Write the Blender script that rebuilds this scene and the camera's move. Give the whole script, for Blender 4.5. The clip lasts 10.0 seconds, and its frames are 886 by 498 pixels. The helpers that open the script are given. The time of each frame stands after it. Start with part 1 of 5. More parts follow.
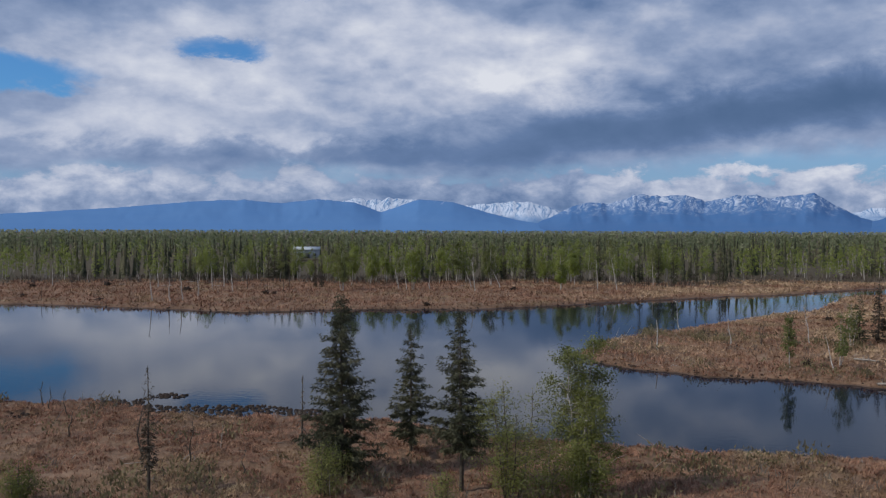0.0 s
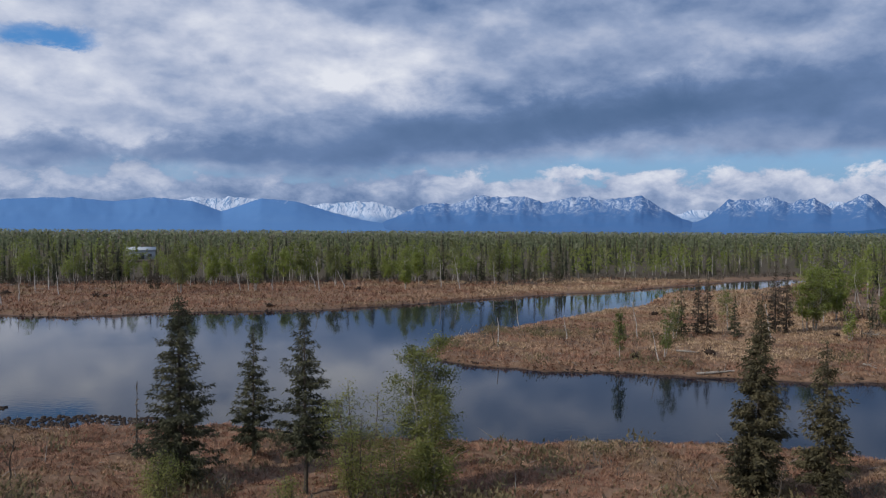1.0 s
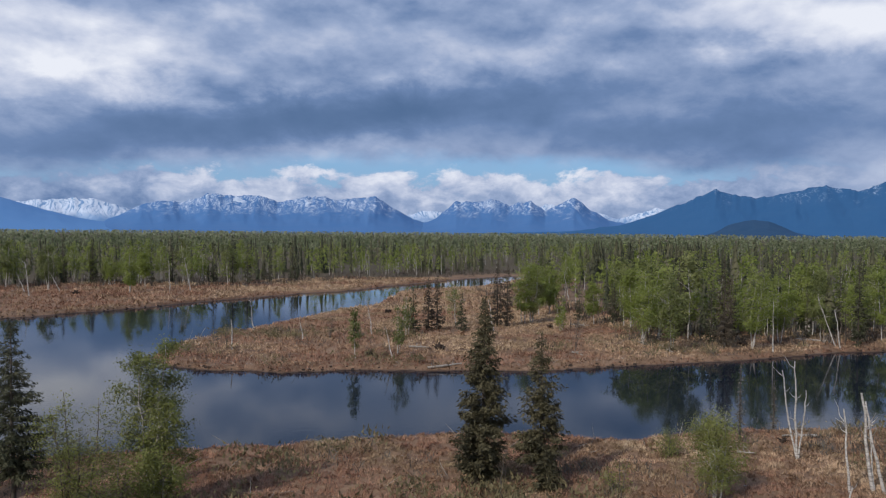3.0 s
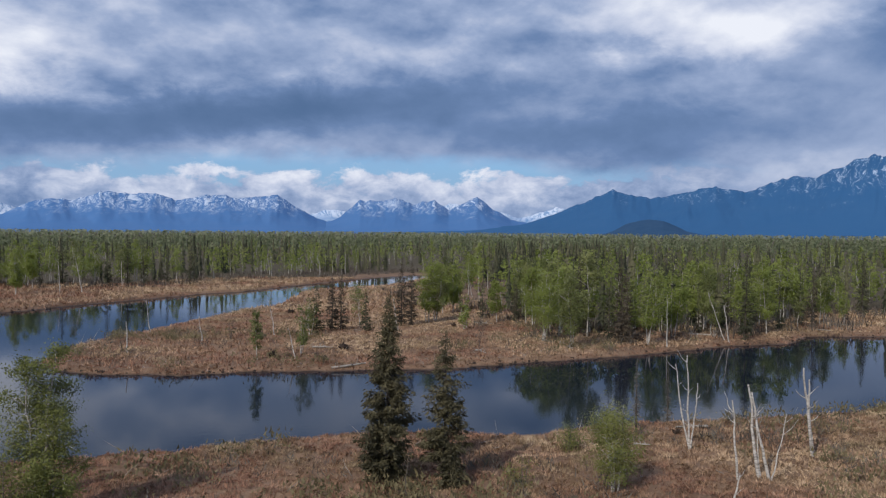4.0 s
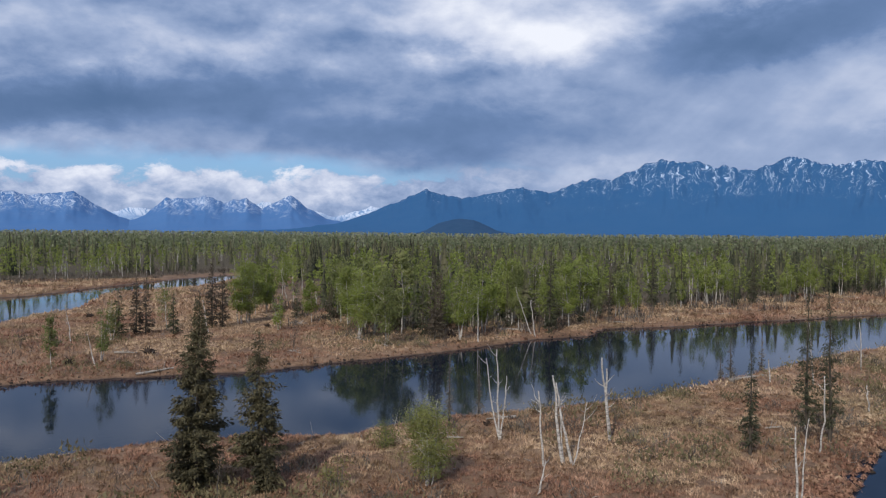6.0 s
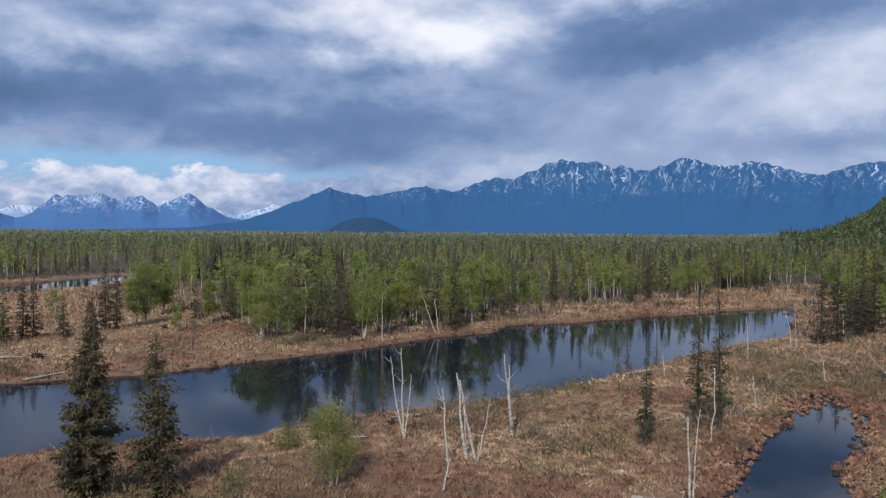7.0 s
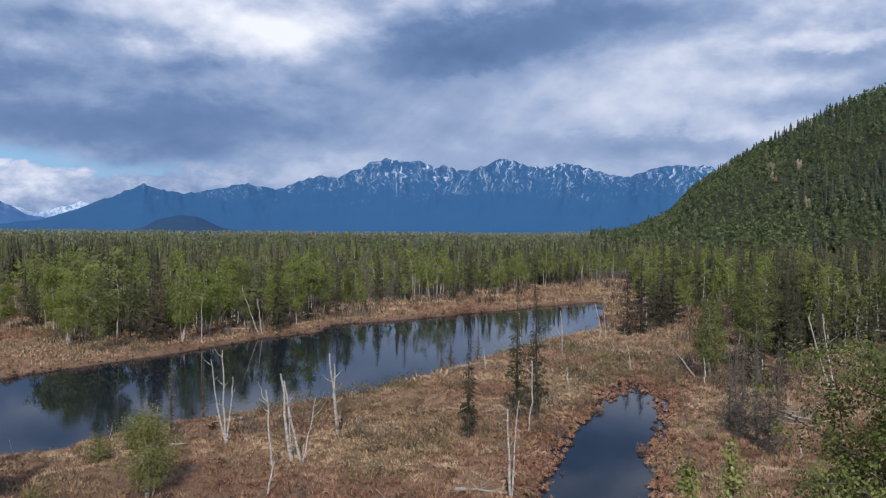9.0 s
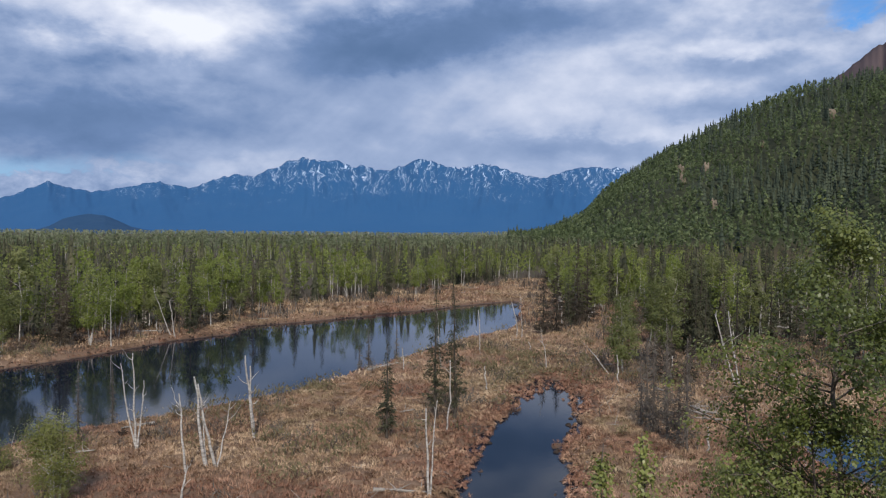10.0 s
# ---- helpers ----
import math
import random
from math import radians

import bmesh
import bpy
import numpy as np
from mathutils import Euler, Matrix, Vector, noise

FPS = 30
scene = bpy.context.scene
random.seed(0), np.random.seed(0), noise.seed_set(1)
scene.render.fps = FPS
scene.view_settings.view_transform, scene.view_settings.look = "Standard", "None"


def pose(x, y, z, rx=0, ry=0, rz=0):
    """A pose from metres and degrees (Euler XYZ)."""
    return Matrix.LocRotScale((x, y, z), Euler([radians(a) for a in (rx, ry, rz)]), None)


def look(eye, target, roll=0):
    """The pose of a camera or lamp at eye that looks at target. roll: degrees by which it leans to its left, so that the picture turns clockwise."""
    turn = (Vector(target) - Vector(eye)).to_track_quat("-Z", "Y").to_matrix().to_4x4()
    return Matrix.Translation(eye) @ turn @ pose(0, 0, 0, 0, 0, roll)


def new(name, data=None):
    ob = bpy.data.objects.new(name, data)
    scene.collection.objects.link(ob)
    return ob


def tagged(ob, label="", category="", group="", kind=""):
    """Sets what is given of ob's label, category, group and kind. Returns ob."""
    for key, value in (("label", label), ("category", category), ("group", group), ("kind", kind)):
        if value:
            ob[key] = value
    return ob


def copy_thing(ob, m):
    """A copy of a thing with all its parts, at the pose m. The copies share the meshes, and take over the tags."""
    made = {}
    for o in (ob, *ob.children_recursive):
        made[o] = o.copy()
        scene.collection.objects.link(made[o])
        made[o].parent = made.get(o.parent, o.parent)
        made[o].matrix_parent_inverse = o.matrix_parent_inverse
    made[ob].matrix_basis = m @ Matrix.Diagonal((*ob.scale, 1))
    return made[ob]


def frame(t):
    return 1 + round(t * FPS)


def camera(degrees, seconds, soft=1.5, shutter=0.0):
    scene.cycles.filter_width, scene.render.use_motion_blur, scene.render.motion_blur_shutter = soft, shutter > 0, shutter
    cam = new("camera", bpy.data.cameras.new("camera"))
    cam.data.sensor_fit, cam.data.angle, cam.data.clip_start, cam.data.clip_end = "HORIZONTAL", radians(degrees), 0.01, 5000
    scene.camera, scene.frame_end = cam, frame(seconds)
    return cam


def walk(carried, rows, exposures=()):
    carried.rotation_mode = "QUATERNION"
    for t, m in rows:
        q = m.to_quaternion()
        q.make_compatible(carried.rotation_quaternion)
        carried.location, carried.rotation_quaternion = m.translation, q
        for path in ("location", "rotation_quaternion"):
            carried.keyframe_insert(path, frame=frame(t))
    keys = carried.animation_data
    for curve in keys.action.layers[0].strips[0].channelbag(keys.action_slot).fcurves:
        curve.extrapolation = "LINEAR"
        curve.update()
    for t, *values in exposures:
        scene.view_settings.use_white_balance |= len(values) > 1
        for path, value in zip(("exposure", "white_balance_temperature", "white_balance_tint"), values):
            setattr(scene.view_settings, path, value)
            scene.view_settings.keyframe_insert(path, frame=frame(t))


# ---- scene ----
# ---------------------------------------------------------------- camera
EYE = 16.0
cam = camera(55.37, 10.0, soft=1.15)
ROWS = [  # seconds, heading to the right of +y, pitch, roll
    (0.0, 0.0, -1.337, 0.183), (0.5, 5.429, -1.317, 0.225), (1.0, 10.506, -1.302, 0.292),
    (1.5, 15.456, -1.254, 0.352), (2.0, 20.433, -1.242, 0.318), (2.5, 24.630, -1.220, 0.415),
    (4.0, 34.817, -1.210, 0.483), (4.5, 37.767, -1.212, 0.514), (5.0, 40.611, -1.203, 0.549),
    (5.5, 43.840, -1.189, 0.507), (7.0, 53.838, -1.235, 0.461), (7.5, 56.468, -1.274, 0.460),
    (8.0, 59.478, -1.247, 0.441), (8.5, 63.014, -1.258, 0.494), (9.0, 65.689, -1.248, 0.432),
    (9.5, 68.115, -1.228, 0.473), (10.0, 71.223, -1.204, 0.540),
]


def heading(az, el):
    a, e = radians(az), radians(el)
    return Vector((math.sin(a) * math.cos(e), math.cos(a) * math.cos(e), math.sin(e)))


walk(cam, [(t, look((0, 0, EYE), Vector((0, 0, EYE)) + heading(az, el), roll)) for t, az, el, roll in ROWS],
     [(0.0, -0.22), (1.0, -0.14), (2.5, -0.02), (4.5, 0.05), (7.0, 0.12), (10.0, 0.14)])

# ---------------------------------------------------------------- light
SUN_AZ, SUN_EL = 247.0, 38.0
sun = new("sun", bpy.data.lights.new("sun", "SUN"))
sun.data.energy, sun.data.angle, sun.data.color = 3.1, radians(1.5), (1.0, 0.94, 0.85)
sun.matrix_world = look(heading(SUN_AZ, SUN_EL) * 100, (0, 0, 0))

world = bpy.data.worlds.new("sky")
scene.world = world
world.use_nodes = True
WN, WL = world.node_tree.nodes, world.node_tree.links
WN.clear()


def put(tree_nodes, links, kind, inputs=(), **settings):
    """One node with its inputs: numbers, colours or sockets."""
    n = tree_nodes.new(kind)
    for k, v in settings.items():
        setattr(n, k, v)
    for i, v in (inputs.items() if isinstance(inputs, dict) else enumerate(inputs)):
        if v is None:
            continue
        if isinstance(v, bpy.types.NodeSocket):
            links.new(v, n.inputs[i])
        else:
            n.inputs[i].default_value = v
    return n


def wmath(op, a, b=None, c=None, clamp=False):
    return put(WN, WL, "ShaderNodeMath", (a, b, c), operation=op, use_clamp=clamp).outputs[0]


def wramp(value, lo, hi, out_lo=0.0, out_hi=1.0):
    return put(WN, WL, "ShaderNodeMapRange", (value, lo, hi, out_lo, out_hi), interpolation_type="SMOOTHSTEP").outputs[0]


def wnoise(vec, scale, detail, rough=0.55, distort=0.0):
    n = put(WN, WL, "ShaderNodeTexNoise", {"Vector": vec, "Scale": scale, "Detail": detail, "Roughness": rough, "Distortion": distort})
    return n.outputs[0]


direction = put(WN, WL, "ShaderNodeTexCoord").outputs["Generated"]
sep = put(WN, WL, "ShaderNodeSeparateXYZ", (direction,))
dx, dy, dz = sep.outputs
sky_az = wmath("MULTIPLY", wmath("ARCTAN2", dx, dy), 57.2958)
sky_el = wmath("MULTIPLY", wmath("ARCSINE", dz), 57.2958)
def stretched(k):
    return put(WN, WL, "ShaderNodeMapping", {"Vector": direction, "Scale": (1.0, 1.0, k)}).outputs[0]


big = wnoise(stretched(2.6), 3.9, 9, 0.56, 0.35)
mid = wnoise(stretched(1.9), 10.5, 9, 0.62, 0.25)
puff = wnoise(stretched(1.7), 24.0, 7, 0.60, 0.2)
warp_a = wmath("MULTIPLY", wmath("SUBTRACT", wnoise(stretched(2.0), 7.0, 6, 0.6), 0.5), 9.0)
warp_e = wmath("MULTIPLY", wmath("SUBTRACT", mid, 0.5), 4.0)
waz, wel = wmath("ADD", sky_az, warp_a), wmath("ADD", sky_el, warp_e)


def patch(az, el, wide, high, slope=0.0):
    """A soft-edged region of the cloud deck round one direction of the sky."""
    da = wmath("SUBTRACT", waz, az)
    de = wmath("SUBTRACT", wel, el)
    if slope:
        de = wmath("SUBTRACT", de, wmath("MULTIPLY", da, slope))
    a = wmath("DIVIDE", da, wide)
    e = wmath("DIVIDE", de, high)
    q = wmath("ADD", wmath("MULTIPLY", a, a), wmath("MULTIPLY", e, e))
    return wmath("POWER", 2.71828, wmath("MULTIPLY", wmath("POWER", q, 1.4), -1.0))


def layered(rows):
    total = None
    for az, el, wide, high, amount, slope in rows:
        p = wmath("MULTIPLY", patch(az, el, wide, high, slope), amount)
        total = p if total is None else wmath("ADD", total, p)
    return total


BRIGHT = [  # heading, height, half width, half height, amount, slope
    (5.4, 10.7, 5.5, 1.5, 0.34, 0.0), (-17, 9.6, 9, 2.2, 0.22, 0.0), (-21, 6.3, 11, 1.2, 0.24, 0.0),
    (53, 12.8, 8, 2.2, 0.36, -0.08), (82, 9.8, 10, 2.0, 0.10, 0.1), (-6, 12.8, 12, 2.0, 0.12, 0.0),
    (46, 13.2, 4, 1.0, 0.10, 0.0), (-3, 9.5, 10, 2.6, 0.15, 0.0), (86.5, 6.8, 3, 0.6, 0.14, 0.0), (91, 11.6, 4, 0.7, 0.18, 0.0),
    (82, 9.0, 11, 3.5, 0.07, 0.1), (-4, 13.0, 10, 2.6, 0.12, 0.0),
]
DARK = [
    (15, 7.0, 19, 1.9, 0.40, 0.10), (-11, 4.9, 13, 0.9, 0.22, 0.0), (37, 7.6, 18, 3.0, 0.22, 0.0), (47, 6.3, 10, 1.9, 0.20, 0.03),
    (70, 12.9, 14, 1.7, 0.36, 0.13), (-24, 14.2, 8, 1.8, 0.16, 0.0), (23, 13.6, 8, 1.5, 0.10, 0.0), (79, 5.8, 6, 0.9, 0.16, 0.0), (60, 8.0, 9, 2.2, 0.08, 0.1),
    (3, 2.6, 9, 1.6, 0.10, 0.0), (90.6, 10.2, 3, 0.6, 0.12, 0.0), (65, 11.5, 6, 2.2, 0.13, 0.1), (89, 8.0, 6, 1.2, 0.06, 0.2),
]
HOLES = [
    (-27.5, 9.3, 6.0, 1.5, 1.1, 0.0), (-15, 11.7, 3.8, 0.8, 0.9, 0.0), (98.5, 13.8, 4.0, 1.2, 0.8, 0.1), (-11, 15.6, 2.2, 0.7, 0.7, 0.0),
    (-36, 12.0, 5.0, 2.0, 0.9, 0.0),
]
shade = layered(DARK)
calm = wmath("SUBTRACT", 1.0, wmath("MULTIPLY", shade, 1.9), clamp=True)
calm = wmath("MULTIPLY", calm, wmath("SUBTRACT", 1.0, wmath("MULTIPLY", patch(72, 7.0, 16, 5.5), 0.72)))
texture = wmath("ADD", wmath("MULTIPLY", wmath("SUBTRACT", big, 0.5), 0.62), wmath("MULTIPLY", wmath("SUBTRACT", mid, 0.5), 0.30))
# heaped clouds in two sizes, lit on their upper sides
for reach, scale, rise, share in ((2.3, 6.5, 0.040, 0.40), (1.8, 13.0, 0.022, 0.70)):
    here = put(WN, WL, "ShaderNodeMapping", {"Vector": direction, "Scale": (1.0, 1.0, reach)}).outputs[0]
    over = put(WN, WL, "ShaderNodeMapping", {"Vector": direction, "Scale": (1.0, 1.0, reach), "Location": (-0.3 * rise, -0.3 * rise, rise * reach)}).outputs[0]
    lit = wmath("SUBTRACT", wnoise(here, scale, 6, 0.52, 0.15), wnoise(over, scale, 6, 0.52, 0.15))
    texture = wmath("ADD", texture, wmath("MULTIPLY", lit, share))
# slanting falls of rain and ice under the deck
slant = put(WN, WL, "ShaderNodeCombineXYZ", (wmath("MULTIPLY", wmath("SUBTRACT", sky_az, wmath("MULTIPLY", sky_el, 1.05)), 0.42), wmath("MULTIPLY", sky_el, 0.10), 0.0)).outputs[0]
falls = wmath("MULTIPLY", wmath("SUBTRACT", wnoise(slant, 0.8, 3, 0.5), 0.5), wmath("ADD", wmath("MULTIPLY", patch(66, 7.5, 11, 5.0), 0.26), wmath("MULTIPLY", patch(33, 5.5, 18, 2.6), 0.14)))
value = wmath("ADD", 0.53, wmath("MULTIPLY", texture, wmath("ADD", 0.12, wmath("MULTIPLY", calm, 0.88))))
value = wmath("ADD", value, falls)
value = wmath("SUBTRACT", wmath("ADD", value, layered(BRIGHT)), shade)
CLOUD_STOPS = ((0.0, (0.085, 0.155, 0.30, 1)), (0.26, (0.150, 0.235, 0.425, 1)), (0.52, (0.310, 0.395, 0.59, 1)), (0.76, (0.57, 0.625, 0.775, 1)), (1.0, (0.82, 0.85, 0.935, 1)))


def cloud_colour(v):
    n = put(WN, WL, "ShaderNodeValToRGB", (v,))
    e = n.color_ramp.elements
    e[0].position, e[0].color = CLOUD_STOPS[0]
    e[1].position, e[1].color = CLOUD_STOPS[-1]
    for pos, col in CLOUD_STOPS[1:-1]:
        e.new(pos).color = col
    return n.outputs[0]


deck = cloud_colour(value)
gap = wmath("ADD", layered(HOLES), wmath("MULTIPLY", wmath("SUBTRACT", mid, 0.5), 1.1))
gap = wramp(gap, 0.38, 0.95)
# heaped clouds along the horizon, under a strip of open sky that the deck leaves free
lower = wmath("ADD", wmath("MULTIPLY", wmath("SUBTRACT", big, 0.5), 2.6), wmath("MULTIPLY", wmath("SUBTRACT", mid, 0.5), 2.2))
deck_foot = wmath("ADD", wmath("ADD", 3.5, wmath("MULTIPLY", patch(27, 5, 22, 14), 1.05)), lower)
low = wmath("SUBTRACT", 1.0, wramp(wmath("SUBTRACT", sky_el, deck_foot), -0.7, 0.9))
low = wmath("MULTIPLY", low, wramp(sky_az, 48.0, 58.0, 1.0, 0.0))
heap_top = wmath("ADD", wmath("ADD", 3.75, wmath("MULTIPLY", wmath("SUBTRACT", puff, 0.5), 3.6)), wmath("MULTIPLY", wmath("SUBTRACT", mid, 0.5), 4.2))
heap_edge = wmath("SUBTRACT", heap_top, sky_el)
heap = wramp(heap_edge, -0.25, 0.40)
heap_light = wmath("ADD", 0.44, wmath("MULTIPLY", wmath("SUBTRACT", puff, 0.47), 1.2))
heap_light = wmath("ADD", heap_light, wmath("MULTIPLY", wramp(sky_el, 0.5, 3.6), 0.24))
heap_light = wmath("SUBTRACT", heap_light, wmath("MULTIPLY", patch(0, 2.8, 11, 3.0), 0.22))
heap_light = wmath("SUBTRACT", heap_light, wmath("MULTIPLY", patch(50, 3.0, 9, 3.0), 0.2))
heaps = cloud_colour(heap_light)
blue = put(WN, WL, "ShaderNodeTexSky", sky_type="NISHITA", sun_disc=False, sun_elevation=radians(SUN_EL),
           sun_rotation=radians(SUN_AZ), air_density=1.0, dust_density=0.3)
deep = put(WN, WL, "ShaderNodeMix", {0: 1.0, 6: blue.outputs[0], 7: (0.37, 0.74, 1.18, 1)}, data_type="RGBA", blend_type="MULTIPLY").outputs[2]
pale = put(WN, WL, "ShaderNodeMix", {0: wramp(sky_el, 3.0, 9.0, 0.85, 0.0), 6: deep, 7: (2.5, 3.9, 5.9, 1)}, data_type="RGBA").outputs[2]
bg_blue = put(WN, WL, "ShaderNodeBackground", (pale, 0.105))
bg_deck = put(WN, WL, "ShaderNodeBackground", (deck, 1.0))
bg_heap = put(WN, WL, "ShaderNodeBackground", (heaps, 1.0))
above = put(WN, WL, "ShaderNodeMixShader", (gap, bg_deck.outputs[0], bg_blue.outputs[0]))
below = put(WN, WL, "ShaderNodeMixShader", (heap, bg_blue.outputs[0], bg_heap.outputs[0]))
sky = put(WN, WL, "ShaderNodeMixShader", (low, above.outputs[0], below.outputs[0]))
put(WN, WL, "ShaderNodeOutputWorld", (sky.outputs[0],))

# ---------------------------------------------------------------- materials


def material(name):
    m = bpy.data.materials.new(name)
    m.use_nodes = True
    nodes, links = m.node_tree.nodes, m.node_tree.links
    nodes.clear()

    def node(kind, inputs=(), **settings):
        return put(nodes, links, kind, inputs, **settings)

    return m, node


def ramp_node(node, value, stops):
    r = node("ShaderNodeValToRGB", (value,))
    e = r.color_ramp.elements
    e[0].position, e[0].color = stops[0][0], (*stops[0][1], 1)
    e[1].position, e[1].color = stops[-1][0], (*stops[-1][1], 1)
    for pos, col in stops[1:-1]:
        e.new(pos).color = (*col, 1)
    return r.outputs[0]


def leaf_material(name, dark, mid, light, through_share=0.35, rough=0.6, per_object=0.5, gloss=0.25):
    """Foliage: each leaf and each plant differs a little; some light passes through."""
    m, node = material(name)
    island = node("ShaderNodeNewGeometry").outputs["Random Per Island"]
    plant = node("ShaderNodeObjectInfo").outputs["Random"]
    pos = node("ShaderNodeNewGeometry").outputs["Position"]
    patchy = node("ShaderNodeTexNoise", {"Vector": pos, "Scale": 0.21, "Detail": 3.0}).outputs[0]
    v = node("ShaderNodeMath", (island, 0.20, 0.12), operation="MULTIPLY_ADD").outputs[0]
    v = node("ShaderNodeMath", (plant, per_object * 0.5, v), operation="MULTIPLY_ADD").outputs[0]
    tone = node("ShaderNodeAttribute", attribute_name="tone").outputs["Fac"]
    v = node("ShaderNodeMath", (tone, 0.62, v), operation="MULTIPLY_ADD").outputs[0]
    v = node("ShaderNodeMath", (patchy, 1.2, v), operation="MULTIPLY_ADD").outputs[0]
    v = node("ShaderNodeMath", (v, 0.43), operation="SUBTRACT").outputs[0]
    col = ramp_node(node, v, ((0.1, dark), (0.45, mid), (0.9, light)))
    b = node("ShaderNodeBsdfPrincipled", {"Base Color": col, "Roughness": rough, "Specular IOR Level": gloss})
    t = node("ShaderNodeBsdfTranslucent", {"Color": col})
    s = node("ShaderNodeMixShader", (through_share, b.outputs[0], t.outputs[0]))
    node("ShaderNodeOutputMaterial", (s.outputs[0],))
    return m


def mixed_material(name, stops, scale=1.0, detail=8, rough=0.85, bump=0.3, stretch=(1, 1, 1), fine_scale=None, spread=0.0, spec=0.3):
    """A surface with broad stains and fine grain, in real-world size."""
    m, node = material(name)
    pos = node("ShaderNodeNewGeometry").outputs["Position"]
    p = node("ShaderNodeMapping", {"Vector": pos, "Scale": stretch}).outputs[0]
    a = node("ShaderNodeTexNoise", {"Vector": p, "Scale": scale, "Detail": detail, "Roughness": 0.6}).outputs[0]
    c = node("ShaderNodeTexNoise", {"Vector": p, "Scale": fine_scale or scale * 9, "Detail": 5, "Roughness": 0.65}).outputs[0]
    v = node("ShaderNodeMath", (a, 0.62), operation="MULTIPLY").outputs[0]
    v = node("ShaderNodeMath", (c, 0.38, v), operation="MULTIPLY_ADD").outputs[0]
    if spread:
        island = node("ShaderNodeNewGeometry").outputs["Random Per Island"]
        w = node("ShaderNodeMath", (island, 0.5), operation="SUBTRACT").outputs[0]
        v = node("ShaderNodeMath", (w, spread, v), operation="MULTIPLY_ADD").outputs[0]
    col = ramp_node(node, v, stops)
    bmp = node("ShaderNodeBump", {"Height": c, "Strength": bump, "Distance": 0.05})
    b = node("ShaderNodeBsdfPrincipled", {"Base Color": col, "Roughness": rough, "Normal": bmp.outputs[0], "Specular IOR Level": spec})
    node("ShaderNodeOutputMaterial", (b.outputs[0],))
    return m


SPRUCE = leaf_material("spruce_needles", (0.028, 0.032, 0.018), (0.062, 0.065, 0.036), (0.125, 0.118, 0.066), 0.15, 0.7)
SPRUCE_NEAR = leaf_material("olive_spruce_needles", (0.036, 0.033, 0.018), (0.085, 0.075, 0.040), (0.18, 0.155, 0.085), 0.15, 0.7)
SPRUCE_BROWN = leaf_material("dry_spruce_needles", (0.030, 0.024, 0.018), (0.065, 0.052, 0.038), (0.12, 0.097, 0.07), 0.1, 0.8)
BIRCH = leaf_material("birch_leaves", (0.102, 0.125, 0.028), (0.192, 0.232, 0.050), (0.28, 0.315, 0.090), 0.45)
BIRCH_NEAR = leaf_material("olive_birch_leaves", (0.070, 0.080, 0.023), (0.155, 0.172, 0.048), (0.28, 0.28, 0.095), 0.4)
# Hillside foliage: the bluish tint of air haze is put into the base colours.
HILL_FIR = leaf_material("hazed_hillside_needles", (0.026, 0.038, 0.026), (0.052, 0.069, 0.045), (0.092, 0.110, 0.068), 0.15, 0.7)
HILL_LEAF = leaf_material("hazed_hillside_leaves", (0.060, 0.084, 0.038), (0.116, 0.152, 0.066), (0.19, 0.23, 0.105), 0.4)
BIRCH_DULL = leaf_material("young_olive_leaves", (0.080, 0.094, 0.032), (0.148, 0.166, 0.056), (0.235, 0.245, 0.095), 0.4)
# Far leaves: birch green paled and greyed, air haze put into the colour.
PLAIN_LEAF = leaf_material("hazed_far_plain_leaves", (0.17, 0.19, 0.11), (0.25, 0.275, 0.16), (0.33, 0.34, 0.22), 0.4)
FAR_LEAF = leaf_material("hazed_far_birch_leaves", (0.105, 0.127, 0.066), (0.180, 0.206, 0.112), (0.26, 0.275, 0.165), 0.4)
COTTON = leaf_material("cottonwood_leaves", (0.040, 0.056, 0.013), (0.120, 0.146, 0.036), (0.32, 0.34, 0.105), 0.35, 0.42, gloss=0.4)
LICHEN = leaf_material("grey_lichen_twigs", (0.055, 0.047, 0.038), (0.115, 0.10, 0.082), (0.20, 0.18, 0.15), 0.1, 0.85)
SHRUB = leaf_material("bog_shrub_leaves", (0.065, 0.055, 0.028), (0.145, 0.122, 0.064), (0.25, 0.21, 0.115), 0.25, 0.75)
TWIG = mixed_material("grey_twigs", ((0.3, (0.07, 0.055, 0.045)), (0.7, (0.17, 0.14, 0.115))), 3.0, spread=0.5)
BARK_DARK = mixed_material("spruce_bark", ((0.3, (0.035, 0.028, 0.022)), (0.7, (0.11, 0.09, 0.07))), 4.0, bump=0.6)


def bark_white_material():
    """Birch bark: chalky white with dark bands and a dirty foot."""
    m, node = material("birch_bark")
    pos = node("ShaderNodeNewGeometry").outputs["Position"]
    band = node("ShaderNodeMapping", {"Vector": pos, "Scale": (1.2, 1.2, 5.0)}).outputs[0]
    a = node("ShaderNodeTexNoise", {"Vector": band, "Scale": 1.6, "Detail": 6, "Roughness": 0.7}).outputs[0]
    col = ramp_node(node, a, ((0.30, (0.06, 0.05, 0.045)), (0.46, (0.33, 0.30, 0.27)), (0.62, (0.52, 0.49, 0.45)), (0.82, (0.66, 0.63, 0.58))))
    bmp = node("ShaderNodeBump", {"Height": a, "Strength": 0.4, "Distance": 0.02})
    b = node("ShaderNodeBsdfPrincipled", {"Base Color": col, "Roughness": 0.7, "Normal": bmp.outputs[0]})
    node("ShaderNodeOutputMaterial", (b.outputs[0],))
    return m


